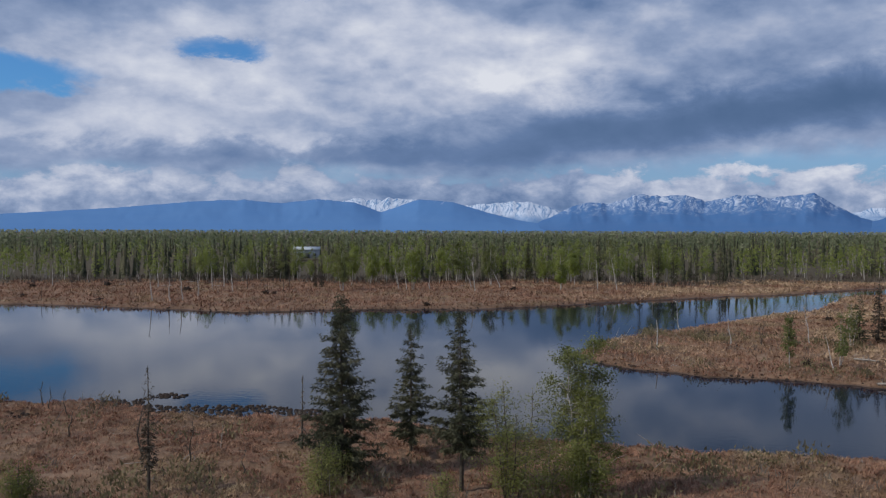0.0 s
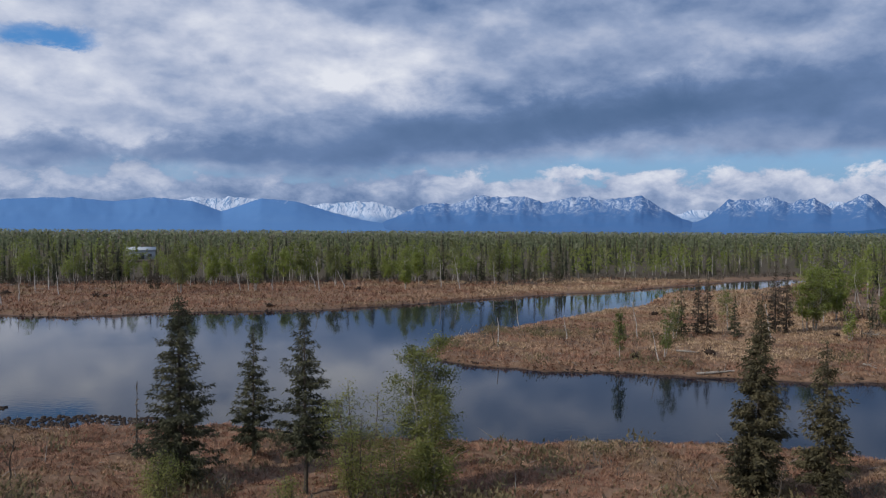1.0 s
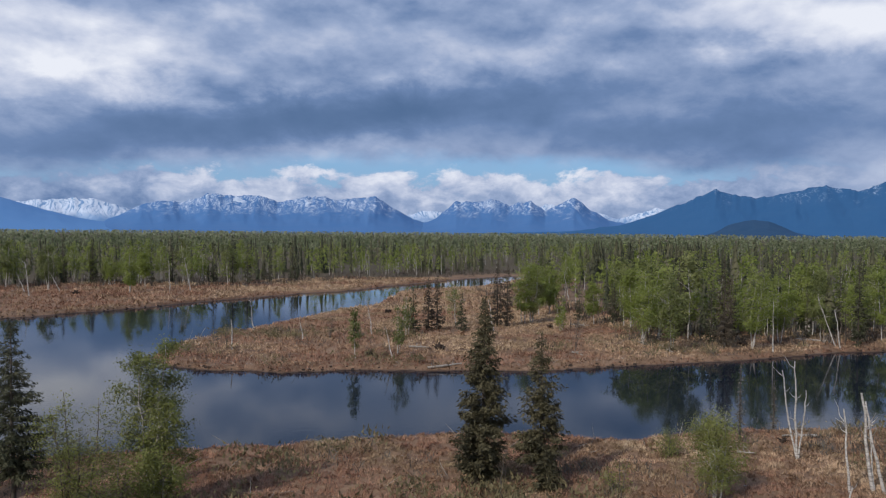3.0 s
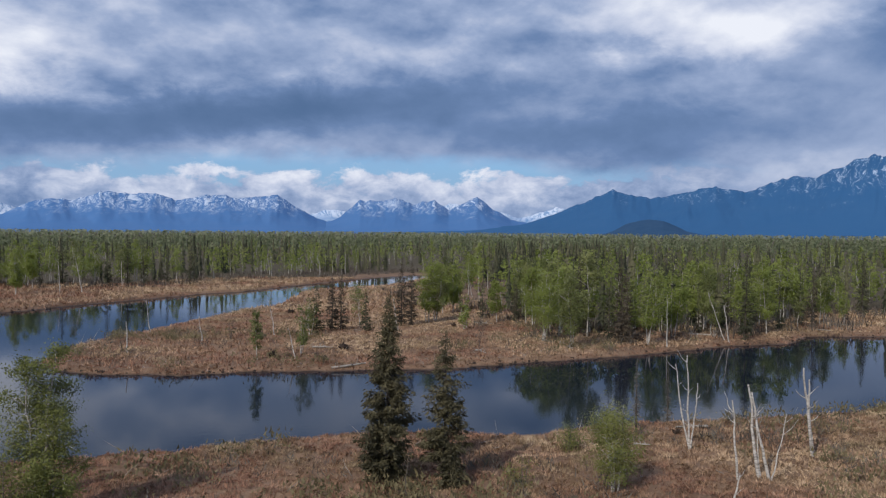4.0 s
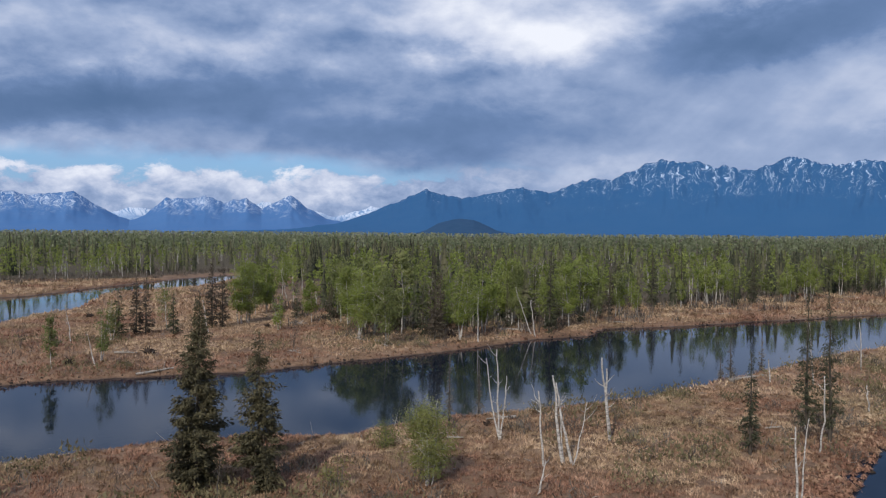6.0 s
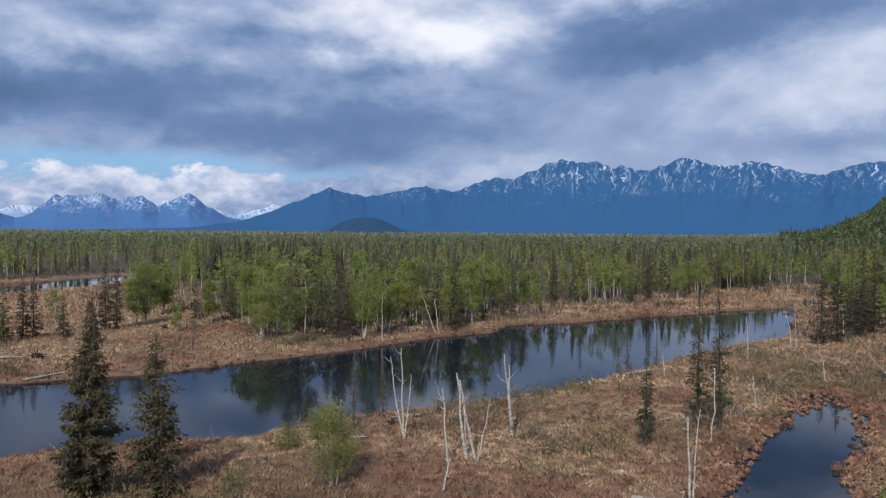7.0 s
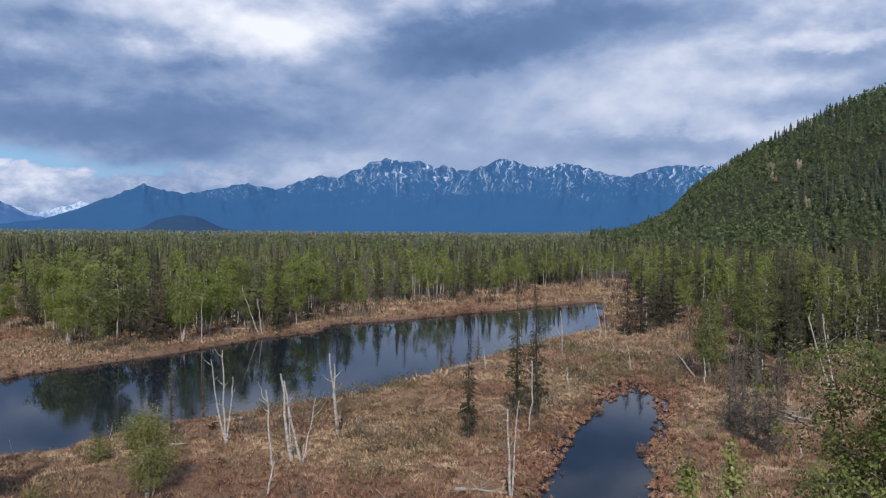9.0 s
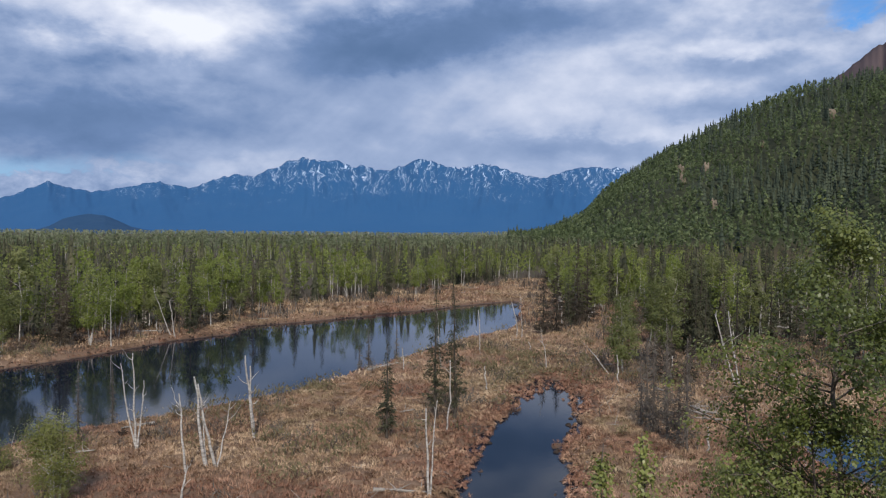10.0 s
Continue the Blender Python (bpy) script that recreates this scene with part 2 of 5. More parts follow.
def sedge_material():
    """Matted dead sedge: straw, red-brown and olive drifts, each blade a little different."""
    m, node = material("dead_sedge")
    geo = node("ShaderNodeNewGeometry")
    pos, island = geo.outputs["Position"], geo.outputs["Random Per Island"]
    flat = node("ShaderNodeMapping", {"Vector": pos, "Scale": (1, 1, 0.1)}).outputs[0]
    a = node("ShaderNodeTexNoise", {"Vector": flat, "Scale": 0.35, "Detail": 7, "Roughness": 0.68}).outputs[0]
    v = node("ShaderNodeMath", (island, 0.36, a), operation="MULTIPLY_ADD").outputs[0]
    v = node("ShaderNodeMath", (v, 0.165), operation="SUBTRACT").outputs[0]
    straw = ramp_node(node, v, ((0.15, (0.145, 0.092, 0.054)), (0.45, (0.350, 0.235, 0.142)), (0.65, (0.50, 0.36, 0.228)), (0.92, (0.68, 0.53, 0.365))))
    rust = ramp_node(node, v, ((0.15, (0.075, 0.034, 0.023)), (0.45, (0.215, 0.106, 0.067)), (0.65, (0.33, 0.185, 0.118)), (0.92, (0.50, 0.33, 0.23))))
    olive = ramp_node(node, v, ((0.15, (0.065, 0.052, 0.028)), (0.45, (0.215, 0.160, 0.088)), (0.65, (0.33, 0.255, 0.150)), (0.92, (0.48, 0.39, 0.255))))
    b = node("ShaderNodeTexNoise", {"Vector": flat, "Scale": 0.055, "Detail": 5, "Roughness": 0.6}).outputs[0]
    c = node("ShaderNodeTexNoise", {"Vector": flat, "Scale": 0.13, "Detail": 5, "Roughness": 0.6, "W": 3.0}, noise_dimensions="4D").outputs[0]
    px, py, z = node("ShaderNodeSeparateXYZ", (pos,)).outputs
    low = node("ShaderNodeMapRange", (z, 0.25, 0.6, 0.22, 0.0)).outputs[0]
    westward = node("ShaderNodeMapRange", (px, -10.0, 58.0, 0.22, 0.0)).outputs[0]  # more of the darker rust colour towards the west
    low = node("ShaderNodeMath", (low, westward), operation="ADD").outputs[0]
    b = node("ShaderNodeMath", (b, low), operation="ADD").outputs[0]
    red = node("ShaderNodeMapRange", (b, 0.46, 0.60, 0.0, 1.0)).outputs[0]
    green = node("ShaderNodeMapRange", (c, 0.50, 0.66, 0.0, 0.85)).outputs[0]
    col = node("ShaderNodeMix", {0: red, 6: straw, 7: rust}, data_type="RGBA").outputs[2]
    col = node("ShaderNodeMix", {0: green, 6: col, 7: olive}, data_type="RGBA").outputs[2]
    s = node("ShaderNodeBsdfPrincipled", {"Base Color": col, "Roughness": 0.85, "Specular IOR Level": 0.25})
    node("ShaderNodeOutputMaterial", (s.outputs[0],))
    return m


def ground_material():
    """Bog and meadow soil: brown sedge litter, wet dark peat, green forest floor."""
    m, node = material("bog_ground")
    pos = node("ShaderNodeNewGeometry").outputs["Position"]
    a = node("ShaderNodeTexNoise", {"Vector": pos, "Scale": 0.07, "Detail": 8, "Roughness": 0.62}).outputs[0]
    c = node("ShaderNodeTexNoise", {"Vector": pos, "Scale": 2.6, "Detail": 9, "Roughness": 0.78}).outputs[0]
    v = node("ShaderNodeMath", (a, 0.5), operation="MULTIPLY").outputs[0]
    v = node("ShaderNodeMath", (c, 0.5, v), operation="MULTIPLY_ADD").outputs[0]
    col = ramp_node(node, v, ((0.30, (0.055, 0.032, 0.021)), (0.47, (0.155, 0.095, 0.060)), (0.58, (0.25, 0.160, 0.103)), (0.75, (0.37, 0.255, 0.17))))
    z = node("ShaderNodeSeparateXYZ", (pos,)).outputs[2]
    wet = node("ShaderNodeMapRange", (z, -0.05, 0.16, 1.0, 0.0)).outputs[0]
    col = node("ShaderNodeMix", {0: wet, 6: col, 7: (0.035, 0.020, 0.013, 1)}, data_type="RGBA").outputs[2]
    wood = node("ShaderNodeAttribute", attribute_name="woodland").outputs["Fac"]
    duff = ramp_node(node, c, ((0.3, (0.024, 0.021, 0.012)), (0.7, (0.115, 0.088, 0.050))))
    shrub = ramp_node(node, c, ((0.3, (0.016, 0.020, 0.010)), (0.7, (0.055, 0.060, 0.028))))
    upland = node("ShaderNodeMapRange", (z, 4.0, 14.0, 0.0, 1.0)).outputs[0]
    green = node("ShaderNodeMix", {0: upland, 6: duff, 7: shrub}, data_type="RGBA").outputs[2]
    col = node("ShaderNodeMix", {0: wood, 6: col, 7: green}, data_type="RGBA").outputs[2]
    bmp = node("ShaderNodeBump", {"Height": c, "Strength": 0.8, "Distance": 0.12})
    rough = node("ShaderNodeMapRange", (wet, 0.0, 1.0, 0.92, 0.45)).outputs[0]
    b = node("ShaderNodeBsdfPrincipled", {"Base Color": col, "Roughness": rough, "Normal": bmp.outputs[0], "Specular IOR Level": 0.25})
    node("ShaderNodeOutputMaterial", (b.outputs[0],))
    return m


def water_material():
    """Still brown bog water: a dark body under a mirror with faint ripples."""
    m, node = material("bog_water")
    pos = node("ShaderNodeNewGeometry").outputs["Position"]
    p = node("ShaderNodeMapping", {"Vector": pos, "Scale": (1.0, 1.0, 1.0)}).outputs[0]
    a = node("ShaderNodeTexNoise", {"Vector": p, "Scale": 1.6, "Detail": 3, "Roughness": 0.5}).outputs[0]
    big = node("ShaderNodeTexNoise", {"Vector": p, "Scale": 0.035, "Detail": 3, "Roughness": 0.5}).outputs[0]
    calm = node("ShaderNodeMapRange", (big, 0.40, 0.62, 0.004, 0.026)).outputs[0]
    bmp = node("ShaderNodeBump", {"Height": a, "Strength": calm, "Distance": 0.3})
    rough = node("ShaderNodeMapRange", (big, 0.42, 0.62, 0.015, 0.06)).outputs[0]
    b = node("ShaderNodeBsdfPrincipled", {"Base Color": (0.005, 0.010, 0.019, 1), "Roughness": rough, "IOR": 1.20, "Normal": bmp.outputs[0]})
    node("ShaderNodeOutputMaterial", (b.outputs[0],))
    return m


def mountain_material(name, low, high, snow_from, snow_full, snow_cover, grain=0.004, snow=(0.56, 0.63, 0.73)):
    """Distant slopes, the blue ones with air haze in their base colours: woods low, rock high, snow in the upper
    gullies.
    """
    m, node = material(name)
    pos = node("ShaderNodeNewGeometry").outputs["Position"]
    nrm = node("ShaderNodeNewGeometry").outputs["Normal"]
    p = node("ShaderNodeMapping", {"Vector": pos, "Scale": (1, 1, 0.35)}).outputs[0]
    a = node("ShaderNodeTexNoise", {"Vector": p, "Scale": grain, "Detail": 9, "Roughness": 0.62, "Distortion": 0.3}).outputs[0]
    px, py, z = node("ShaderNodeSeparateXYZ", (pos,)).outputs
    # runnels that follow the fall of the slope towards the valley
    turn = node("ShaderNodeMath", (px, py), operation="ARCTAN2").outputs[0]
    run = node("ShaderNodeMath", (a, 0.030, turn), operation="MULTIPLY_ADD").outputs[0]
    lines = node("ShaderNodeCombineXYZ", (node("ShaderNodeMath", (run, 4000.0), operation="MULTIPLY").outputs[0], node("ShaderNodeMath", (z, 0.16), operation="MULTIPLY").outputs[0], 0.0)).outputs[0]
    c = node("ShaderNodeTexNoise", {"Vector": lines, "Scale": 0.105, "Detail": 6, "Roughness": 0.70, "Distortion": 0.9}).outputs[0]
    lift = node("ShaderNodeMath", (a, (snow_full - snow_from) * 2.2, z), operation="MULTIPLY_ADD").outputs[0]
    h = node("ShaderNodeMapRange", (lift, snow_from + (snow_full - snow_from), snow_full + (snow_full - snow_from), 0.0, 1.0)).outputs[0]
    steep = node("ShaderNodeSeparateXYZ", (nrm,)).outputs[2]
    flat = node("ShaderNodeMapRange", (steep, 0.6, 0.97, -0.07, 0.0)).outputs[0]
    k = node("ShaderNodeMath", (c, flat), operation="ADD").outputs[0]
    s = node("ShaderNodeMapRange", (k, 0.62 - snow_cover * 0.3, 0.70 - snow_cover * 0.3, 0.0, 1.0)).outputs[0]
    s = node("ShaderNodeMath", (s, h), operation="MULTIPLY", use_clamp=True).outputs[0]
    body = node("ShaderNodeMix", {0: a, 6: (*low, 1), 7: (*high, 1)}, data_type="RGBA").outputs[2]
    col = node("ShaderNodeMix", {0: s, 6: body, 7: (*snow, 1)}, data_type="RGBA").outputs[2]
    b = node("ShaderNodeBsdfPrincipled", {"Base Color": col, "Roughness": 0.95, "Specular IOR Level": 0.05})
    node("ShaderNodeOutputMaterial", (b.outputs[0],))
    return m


BARK_WHITE = bark_white_material()
SEDGE = sedge_material()
GROUND = ground_material()
WATER = water_material()
DEADWOOD = mixed_material("bleached_deadwood", ((0.3, (0.16, 0.14, 0.12)), (0.7, (0.42, 0.38, 0.33))), 2.0, bump=0.5, stretch=(1, 1, 0.3))
ROCK = mixed_material("pale_tan_rock", ((0.3, (0.12, 0.095, 0.07)), (0.7, (0.27, 0.215, 0.16))), 0.25, bump=0.6)
PALE = mixed_material("pale_sheet_metal", ((0.3, (0.36, 0.40, 0.44)), (0.7, (0.50, 0.54, 0.58))), 0.6, bump=0.05)
DARKROOF = mixed_material("dark_roof", ((0.3, (0.05, 0.055, 0.06)), (0.7, (0.10, 0.10, 0.11))), 0.6, bump=0.05)
PEAT = mixed_material("peat_and_root", ((0.3, (0.018, 0.012, 0.009)), (0.7, (0.06, 0.040, 0.028))), 1.5, bump=0.8)

# ---------------------------------------------------------------- mesh helpers
RNG = np.random.default_rng(7)


def mesh_data(name, v, f, mat, smooth=False):
    me = bpy.data.meshes.new(name)
    v, f = np.asarray(v, np.float32), np.asarray(f, np.int32)
    k = f.shape[1]
    me.vertices.add(len(v))
    me.vertices.foreach_set("co", v.ravel())
    me.loops.add(f.size)
    me.loops.foreach_set("vertex_index", f.ravel())
    me.polygons.add(len(f))
    me.polygons.foreach_set("loop_start", np.arange(len(f), dtype=np.int32) * k)
    if smooth:
        me.polygons.foreach_set("use_smooth", np.ones(len(f), bool))
    me.update(calc_edges=True)
    me.materials.append(mat)
    return me


def piece(name, v, f, mat, parent=None, label="", smooth=False):
    ob = new(name, mesh_data(name, v, f, mat, smooth))
    if parent is not None:
        ob.parent = parent
    if label:
        ob["label"] = label
    return ob


def joined(parts):
    vs, fs, n = [], [], 0
    for v, f in parts:
        vs.append(v)
        fs.append(f + n)
        n += len(v)
    return np.concatenate(vs), np.concatenate(fs)


def tube(path, radii, sides=6):
    """A tapered limb along a path."""
    path, radii = np.asarray(path, float), np.asarray(radii, float)
    t = np.gradient(path, axis=0)
    t /= np.linalg.norm(t, axis=1)[:, None] + 1e-9
    ref = np.where(np.abs(t[:, 2:3]) > 0.9, np.array([[1.0, 0, 0]]), np.array([[0, 0, 1.0]]))
    a = np.cross(t, ref)
    a /= np.linalg.norm(a, axis=1)[:, None] + 1e-9
    b = np.cross(t, a)
    ang = np.arange(sides) * 2 * np.pi / sides
    ring = a[:, None] * np.cos(ang)[None, :, None] + b[:, None] * np.sin(ang)[None, :, None]
    v = (path[:, None] + ring * radii[:, None, None]).reshape(-1, 3)
    n = len(path)
    i, j = np.meshgrid(np.arange(n - 1), np.arange(sides), indexing="ij")
    j2 = (j + 1) % sides
    f = np.stack([i * sides + j, i * sides + j2, (i + 1) * sides + j2, (i + 1) * sides + j], -1).reshape(-1, 4)
    return v, f


def blades(c, along, across):
    """Three-cornered leaves: centres, half lengths and half widths as vectors."""
    v = np.stack([c - along * 0.8 + across, c - along * 0.8 - across, c + along], 1).reshape(-1, 3)
    f = np.arange(len(c) * 3).reshape(-1, 3)
    return v, f


def unit(n, rng):
    d = rng.normal(size=(n, 3))
    return d / np.linalg.norm(d, axis=1)[:, None]


def leaf_cloud(c, length, width, rng, droop=0.3, pointed=False, out=None):
    """Leaves round the given centres, of random turn or with their faces held outward."""
    n = len(c)
    d = unit(n, rng)
    d[:, 2] -= droop
    d /= np.linalg.norm(d, axis=1)[:, None]
    if out is None:
        s = np.cross(d, unit(n, rng))
    else:
        face = out / (np.linalg.norm(out, axis=1)[:, None] + 1e-9) + np.array([0, 0, 0.45]) + unit(n, rng) * 0.55
        face /= np.linalg.norm(face, axis=1)[:, None] + 1e-9
        d -= face * np.sum(d * face, 1)[:, None]
        d /= np.linalg.norm(d, axis=1)[:, None] + 1e-9
        s = np.cross(face, d)
    s /= np.linalg.norm(s, axis=1)[:, None] + 1e-9
    k = rng.uniform(0.6, 1.3, (n, 1))
    along, across = d * length * 0.5 * k, s * width * 0.5 * k
    if pointed:
        v = np.stack([c - along, c + across - along * 0.15, c + along, c - across - along * 0.15], 1).reshape(-1, 3)
        i = np.arange(n) * 4
        return v, np.concatenate([np.column_stack([i, i + 1, i + 2]), np.column_stack([i, i + 2, i + 3])])
    return blades(c, along, across)


# ---------------------------------------------------------------- tree meshes


def spruce_parts(h, spread, twigs, seed, first=0.08, ragged=0.25, slim=1.0, step=0.24, twig_len=0.31, limbed=True, width=0.14, full=False):
    """Trunk and needle sprays of a spruce: whorls of drooping limbs hung with twigs."""
    rng = np.random.default_rng(seed)
    zs = np.linspace(0, h, 12)
    sway = np.cumsum(rng.normal(0, 0.02, (12, 2)), 0) * (h / 10)
    path = np.column_stack([sway, zs])
    trunk = tube(path, np.linspace(0.011 * h + 0.03, 0.012, 12), 7)
    limbs, cs, ds, ss = [trunk], [], [], []
    z = h * first
    lobes = rng.uniform(0, 6.28, 3)
    while z < h * 0.985:
        u = (z - h * first) / (h * (1 - first))
        if full:
            reach = spread * float(np.interp(u, (0, 0.12, 0.3, 0.5, 0.7, 0.86, 1.0), (0.72, 0.98, 1.0, 0.78, 0.5, 0.26, 0.06)))
        else:
            reach = spread * ((1 - u) ** 0.76 * slim + 0.05) * min(1.0, 0.55 + u * 4)
        for _ in range(rng.integers(5, 8)):
            a = rng.uniform(0, 6.283)
            r = reach * rng.uniform(1 - 2 * ragged, 1.08) * (1 + 0.14 * math.sin(2 * a + lobes[0]) + 0.12 * math.sin(3 * a + 1.3 * z + lobes[1]))
            if r < 0.06:
                continue
            o = np.array([math.cos(a), math.sin(a), 0.0])
            side = np.array([-o[1], o[0], 0.0])
            base = np.array([np.interp(z, zs, sway[:, 0]), np.interp(z, zs, sway[:, 1]), z + rng.uniform(-0.2, 0.2)])
            drop = rng.uniform(0.12, 0.42) * (1 - u) - 0.25 * u * u
            s = np.linspace(0, 1, 4)[:, None]
            limb = base + o * r * s + np.array([0, 0, 1.0]) * (-drop * r * s + 0.28 * r * s * s * (1 - u))
            if limbed and r > 0.5:
                limbs.append(tube(limb, np.linspace(0.012 + 0.006 * r, 0.004, 4), 3))
            n = max(3, int(twigs * r))
            q = rng.uniform(0.12, 1.0, (n, 1)) ** 0.75
            p = base + o * r * q + np.array([0, 0, 1.0]) * (-drop * r * q + 0.28 * r * q * q * (1 - u))
            p = p + rng.normal(0, 0.07 + 0.03 * full, (n, 3))
            sg = np.where(rng.random((n, 1)) < 0.5, -1.0, 1.0)
            d = o * rng.uniform(0.3, 1.0, (n, 1)) + side * sg * rng.uniform(0.15, 1.0, (n, 1)) + np.array([0, 0, 1.0]) * rng.uniform(-0.95, 0.1, (n, 1))
            d /= np.linalg.norm(d, axis=1)[:, None]
            ln = twig_len * rng.uniform(0.5, 1.2, (n, 1)) * (0.6 + 0.4 * (1 - u))
            w = np.cross(d, unit(n, rng))
            w /= np.linalg.norm(w, axis=1)[:, None] + 1e-9
            cs.append(p + d * ln * 0.45)
            ds.append(d * ln * 0.5)
            ss.append(w * ln * width)
        z += step * rng.uniform(0.7, 1.3)
    tip = np.array([[sway[-1, 0], sway[-1, 1], h]])
    n = 14
    cs.append(tip + np.column_stack([rng.normal(0, 0.03, (n, 2)), rng.uniform(-0.6, 0.15, n)]))
    ds.append(np.column_stack([rng.normal(0, 0.04, (n, 2)), np.full(n, 0.16)]))
    ss.append(unit(n, rng) * 0.025)
    return joined(limbs), blades(np.concatenate(cs), np.concatenate(ds), np.concatenate(ss))


def birch_parts(h, spread, leaves, seed, stems=1, leaf=0.13, bare=0.28, lean=0.06, tube_sides=6, fine=True, clump=7, fluff=1.0, pointed=False, taper=0.0):
    """Stems with rising limbs, and leaves gathered round the twig ends."""
    rng = np.random.default_rng(seed)
    wood, cs, outs = [], [], []
    for k in range(stems):
        hh = h * (1.0 if k == 0 else rng.uniform(0.65, 0.92))
        a0 = rng.uniform(0, 6.283)
        off = np.array([math.cos(a0), math.sin(a0)]) * (0.0 if k == 0 else rng.uniform(0.15, 0.4))
        n = 11
        zs = np.linspace(-0.1, hh, n)
        bend = np.cumsum(rng.normal(0, 0.10, (n, 2)), 0) * (h / 11) + np.outer(np.linspace(0, 1, n), np.array([math.cos(a0), math.sin(a0)])) * hh * lean * (1 + 1.5 * (k > 0))
        bend -= bend[0]
        path = np.column_stack([off + bend, zs])
        wood.append(tube(path, np.linspace(0.0085 * hh + 0.02, 0.012, n), tube_sides))
        count = int(12 + hh * 2.4) if fine else int(7 + hh * 1.3)
        for _ in range(count):
            u = bare + (0.97 - bare) * rng.random() ** 1.2
            base = np.array([np.interp(u * hh, zs, path[:, 0]), np.interp(u * hh, zs, path[:, 1]), u * hh])
            a = rng.uniform(0, 6.283)
            shape = math.sin(math.pi * min(1, (u - bare) / (1 - bare) * 0.8 + 0.18)) ** 0.7
            r = (min(spread, taper * (1 - u)) if taper else spread * shape) * rng.uniform(0.45, 1.1)
            rise = rng.uniform(0.35, 1.05)
            s = np.linspace(0, 1, 5)[:, None]
            o = np.array([math.cos(a), math.sin(a), 0])
            limb = base + o * r * s + np.array([0, 0, 1.0]) * (rise * r * s - 0.35 * r * s * s)
            limb[1:] += rng.normal(0, 0.05 * r, (4, 3))
            wood.append(tube(limb, np.linspace(0.010 + 0.008 * r, 0.004, 5), 3) if fine else tube(limb[::2], np.linspace(0.012 + 0.008 * r, 0.006, 3), 3))
            m = max(4, int(leaves / count / stems))
            clumps = max(3, m // clump)
            q = rng.uniform(0.3, 1.08, (clumps, 1))
            centre = base + o * r * q + np.array([0, 0, 1.0]) * (rise * r * q - 0.35 * r * q * q) + rng.normal(0, 0.11 * min(spread, 2.5), (clumps, 3))
            pick = rng.integers(0, clumps, m)
            puff = rng.normal(0, (0.16 + 0.04 * min(spread, 3.0)) * fluff, (m, 3))
            cs.append(centre[pick] + puff)
            outs.append(puff / (np.linalg.norm(puff, axis=1)[:, None] + 1e-9) * 0.8 + o * 0.8)
    return joined(wood), leaf_cloud(np.concatenate(cs), leaf * 1.15, leaf * 0.85, rng, pointed=pointed, out=np.concatenate(outs))


def snag_parts(h, seed, limbs=5, radius=0.11, lean=(0, 0), broken=True):
    """A dead standing stem with stubs of limbs."""
    rng = np.random.default_rng(seed)
    wood = []
    n = 10
    zs = np.linspace(-0.1, h, n)
    bend = np.cumsum(rng.normal(0, 0.07, (n, 2)), 0)
    bend -= bend[0]
    bend += np.outer(np.linspace(0, 1, n), np.array(lean))
    path = np.column_stack([bend, zs])
    wood.append(tube(path, np.linspace(radius, radius * (0.55 if broken else 0.12), n), 7))
    for _ in range(limbs):
        u = rng.uniform(0.3, 0.98)
        base = np.array([np.interp(u * h, zs, path[:, 0]), np.interp(u * h, zs, path[:, 1]), u * h])
        b = rng.uniform(0, 6.283)
        r = rng.uniform(0.25, 1.0) * h * 0.14
        s = np.linspace(0, 1, 5)[:, None]
        limb = base + np.array([math.cos(b), math.sin(b), 0]) * r * s + np.array([0, 0, 1.0]) * (rng.uniform(0.2, 1.3) * r * s)
        limb[1:] += rng.normal(0, 0.08 * r, (4, 3))
        wood.append(tube(limb, np.linspace(radius * 0.38, 0.008, 5), 4))
    return joined(wood)


def twiggy_parts(h, spread, seed, stems=9, per=9):
    """A leafless willow bush."""
    rng = np.random.default_rng(seed)
    wood = []
    for _ in range(stems):
        a, r = rng.uniform(0, 6.283), spread * rng.uniform(0.2, 1.0)
        s = np.linspace(0, 1, 5)[:, None]
        top = np.array([math.cos(a) * r, math.sin(a) * r, h * rng.uniform(0.6, 1.0)])
        path = top * s ** np.array([1.3, 1.3, 0.8])
        path[1:] += rng.normal(0, 0.05, (4, 3))
        wood.append(tube(path, np.linspace(0.022, 0.006, 5), 3))
        for _ in range(per):
            u = rng.uniform(0.3, 0.98)
            base = np.array([np.interp(u, s[:, 0], path[:, i]) for i in range(3)])
            d = unit(1, rng)[0]
            d[2] = abs(d[2]) + 0.3
            e = base + d * h * rng.uniform(0.1, 0.3)
            wood.append(tube(np.array([base, (base + e) / 2 + rng.normal(0, 0.02, 3), e]), (0.009, 0.006, 0.003), 3))
    return joined(wood)

# ---------------------------------------------------------------- lie of the land
NEAR_SHORE = [(-75, 86), (-40, 76.5), (-30, 76), (-22, 72), (-12, 70.7), (-5, 69), (0, 66), (6, 63), (12.7, 61.6), (21, 59.7), (26, 59),
              (36, 55.4), (39.5, 53.2), (43.4, 49.6), (53.6, 47.6), (62.4, 43.9), (74.7, 40.3), (84.7, 39.2), (96.6, 38.1), (107, 37.5),
              (120, 36.3), (130, 33.4), (147, 35), (173, 41)]
SPIT_SHORE = [(191, 46), (181.6, 51.5), (169, 55.3), (155.8, 60.4), (144, 65), (133.6, 69), (121, 75), (112, 72.6), (101, 75), (84.4, 76.1),
              (65, 78.8), (52, 82), (39, 88.7), (29, 91.5), (22, 97), (18.3, 101.5), (17.7, 108), (24, 121), (35.3, 131.6), (45, 141),
              (57.6, 152.7), (71.7, 163), (96, 200), (115, 205), (125, 207.6), (146, 224), (168, 249)]
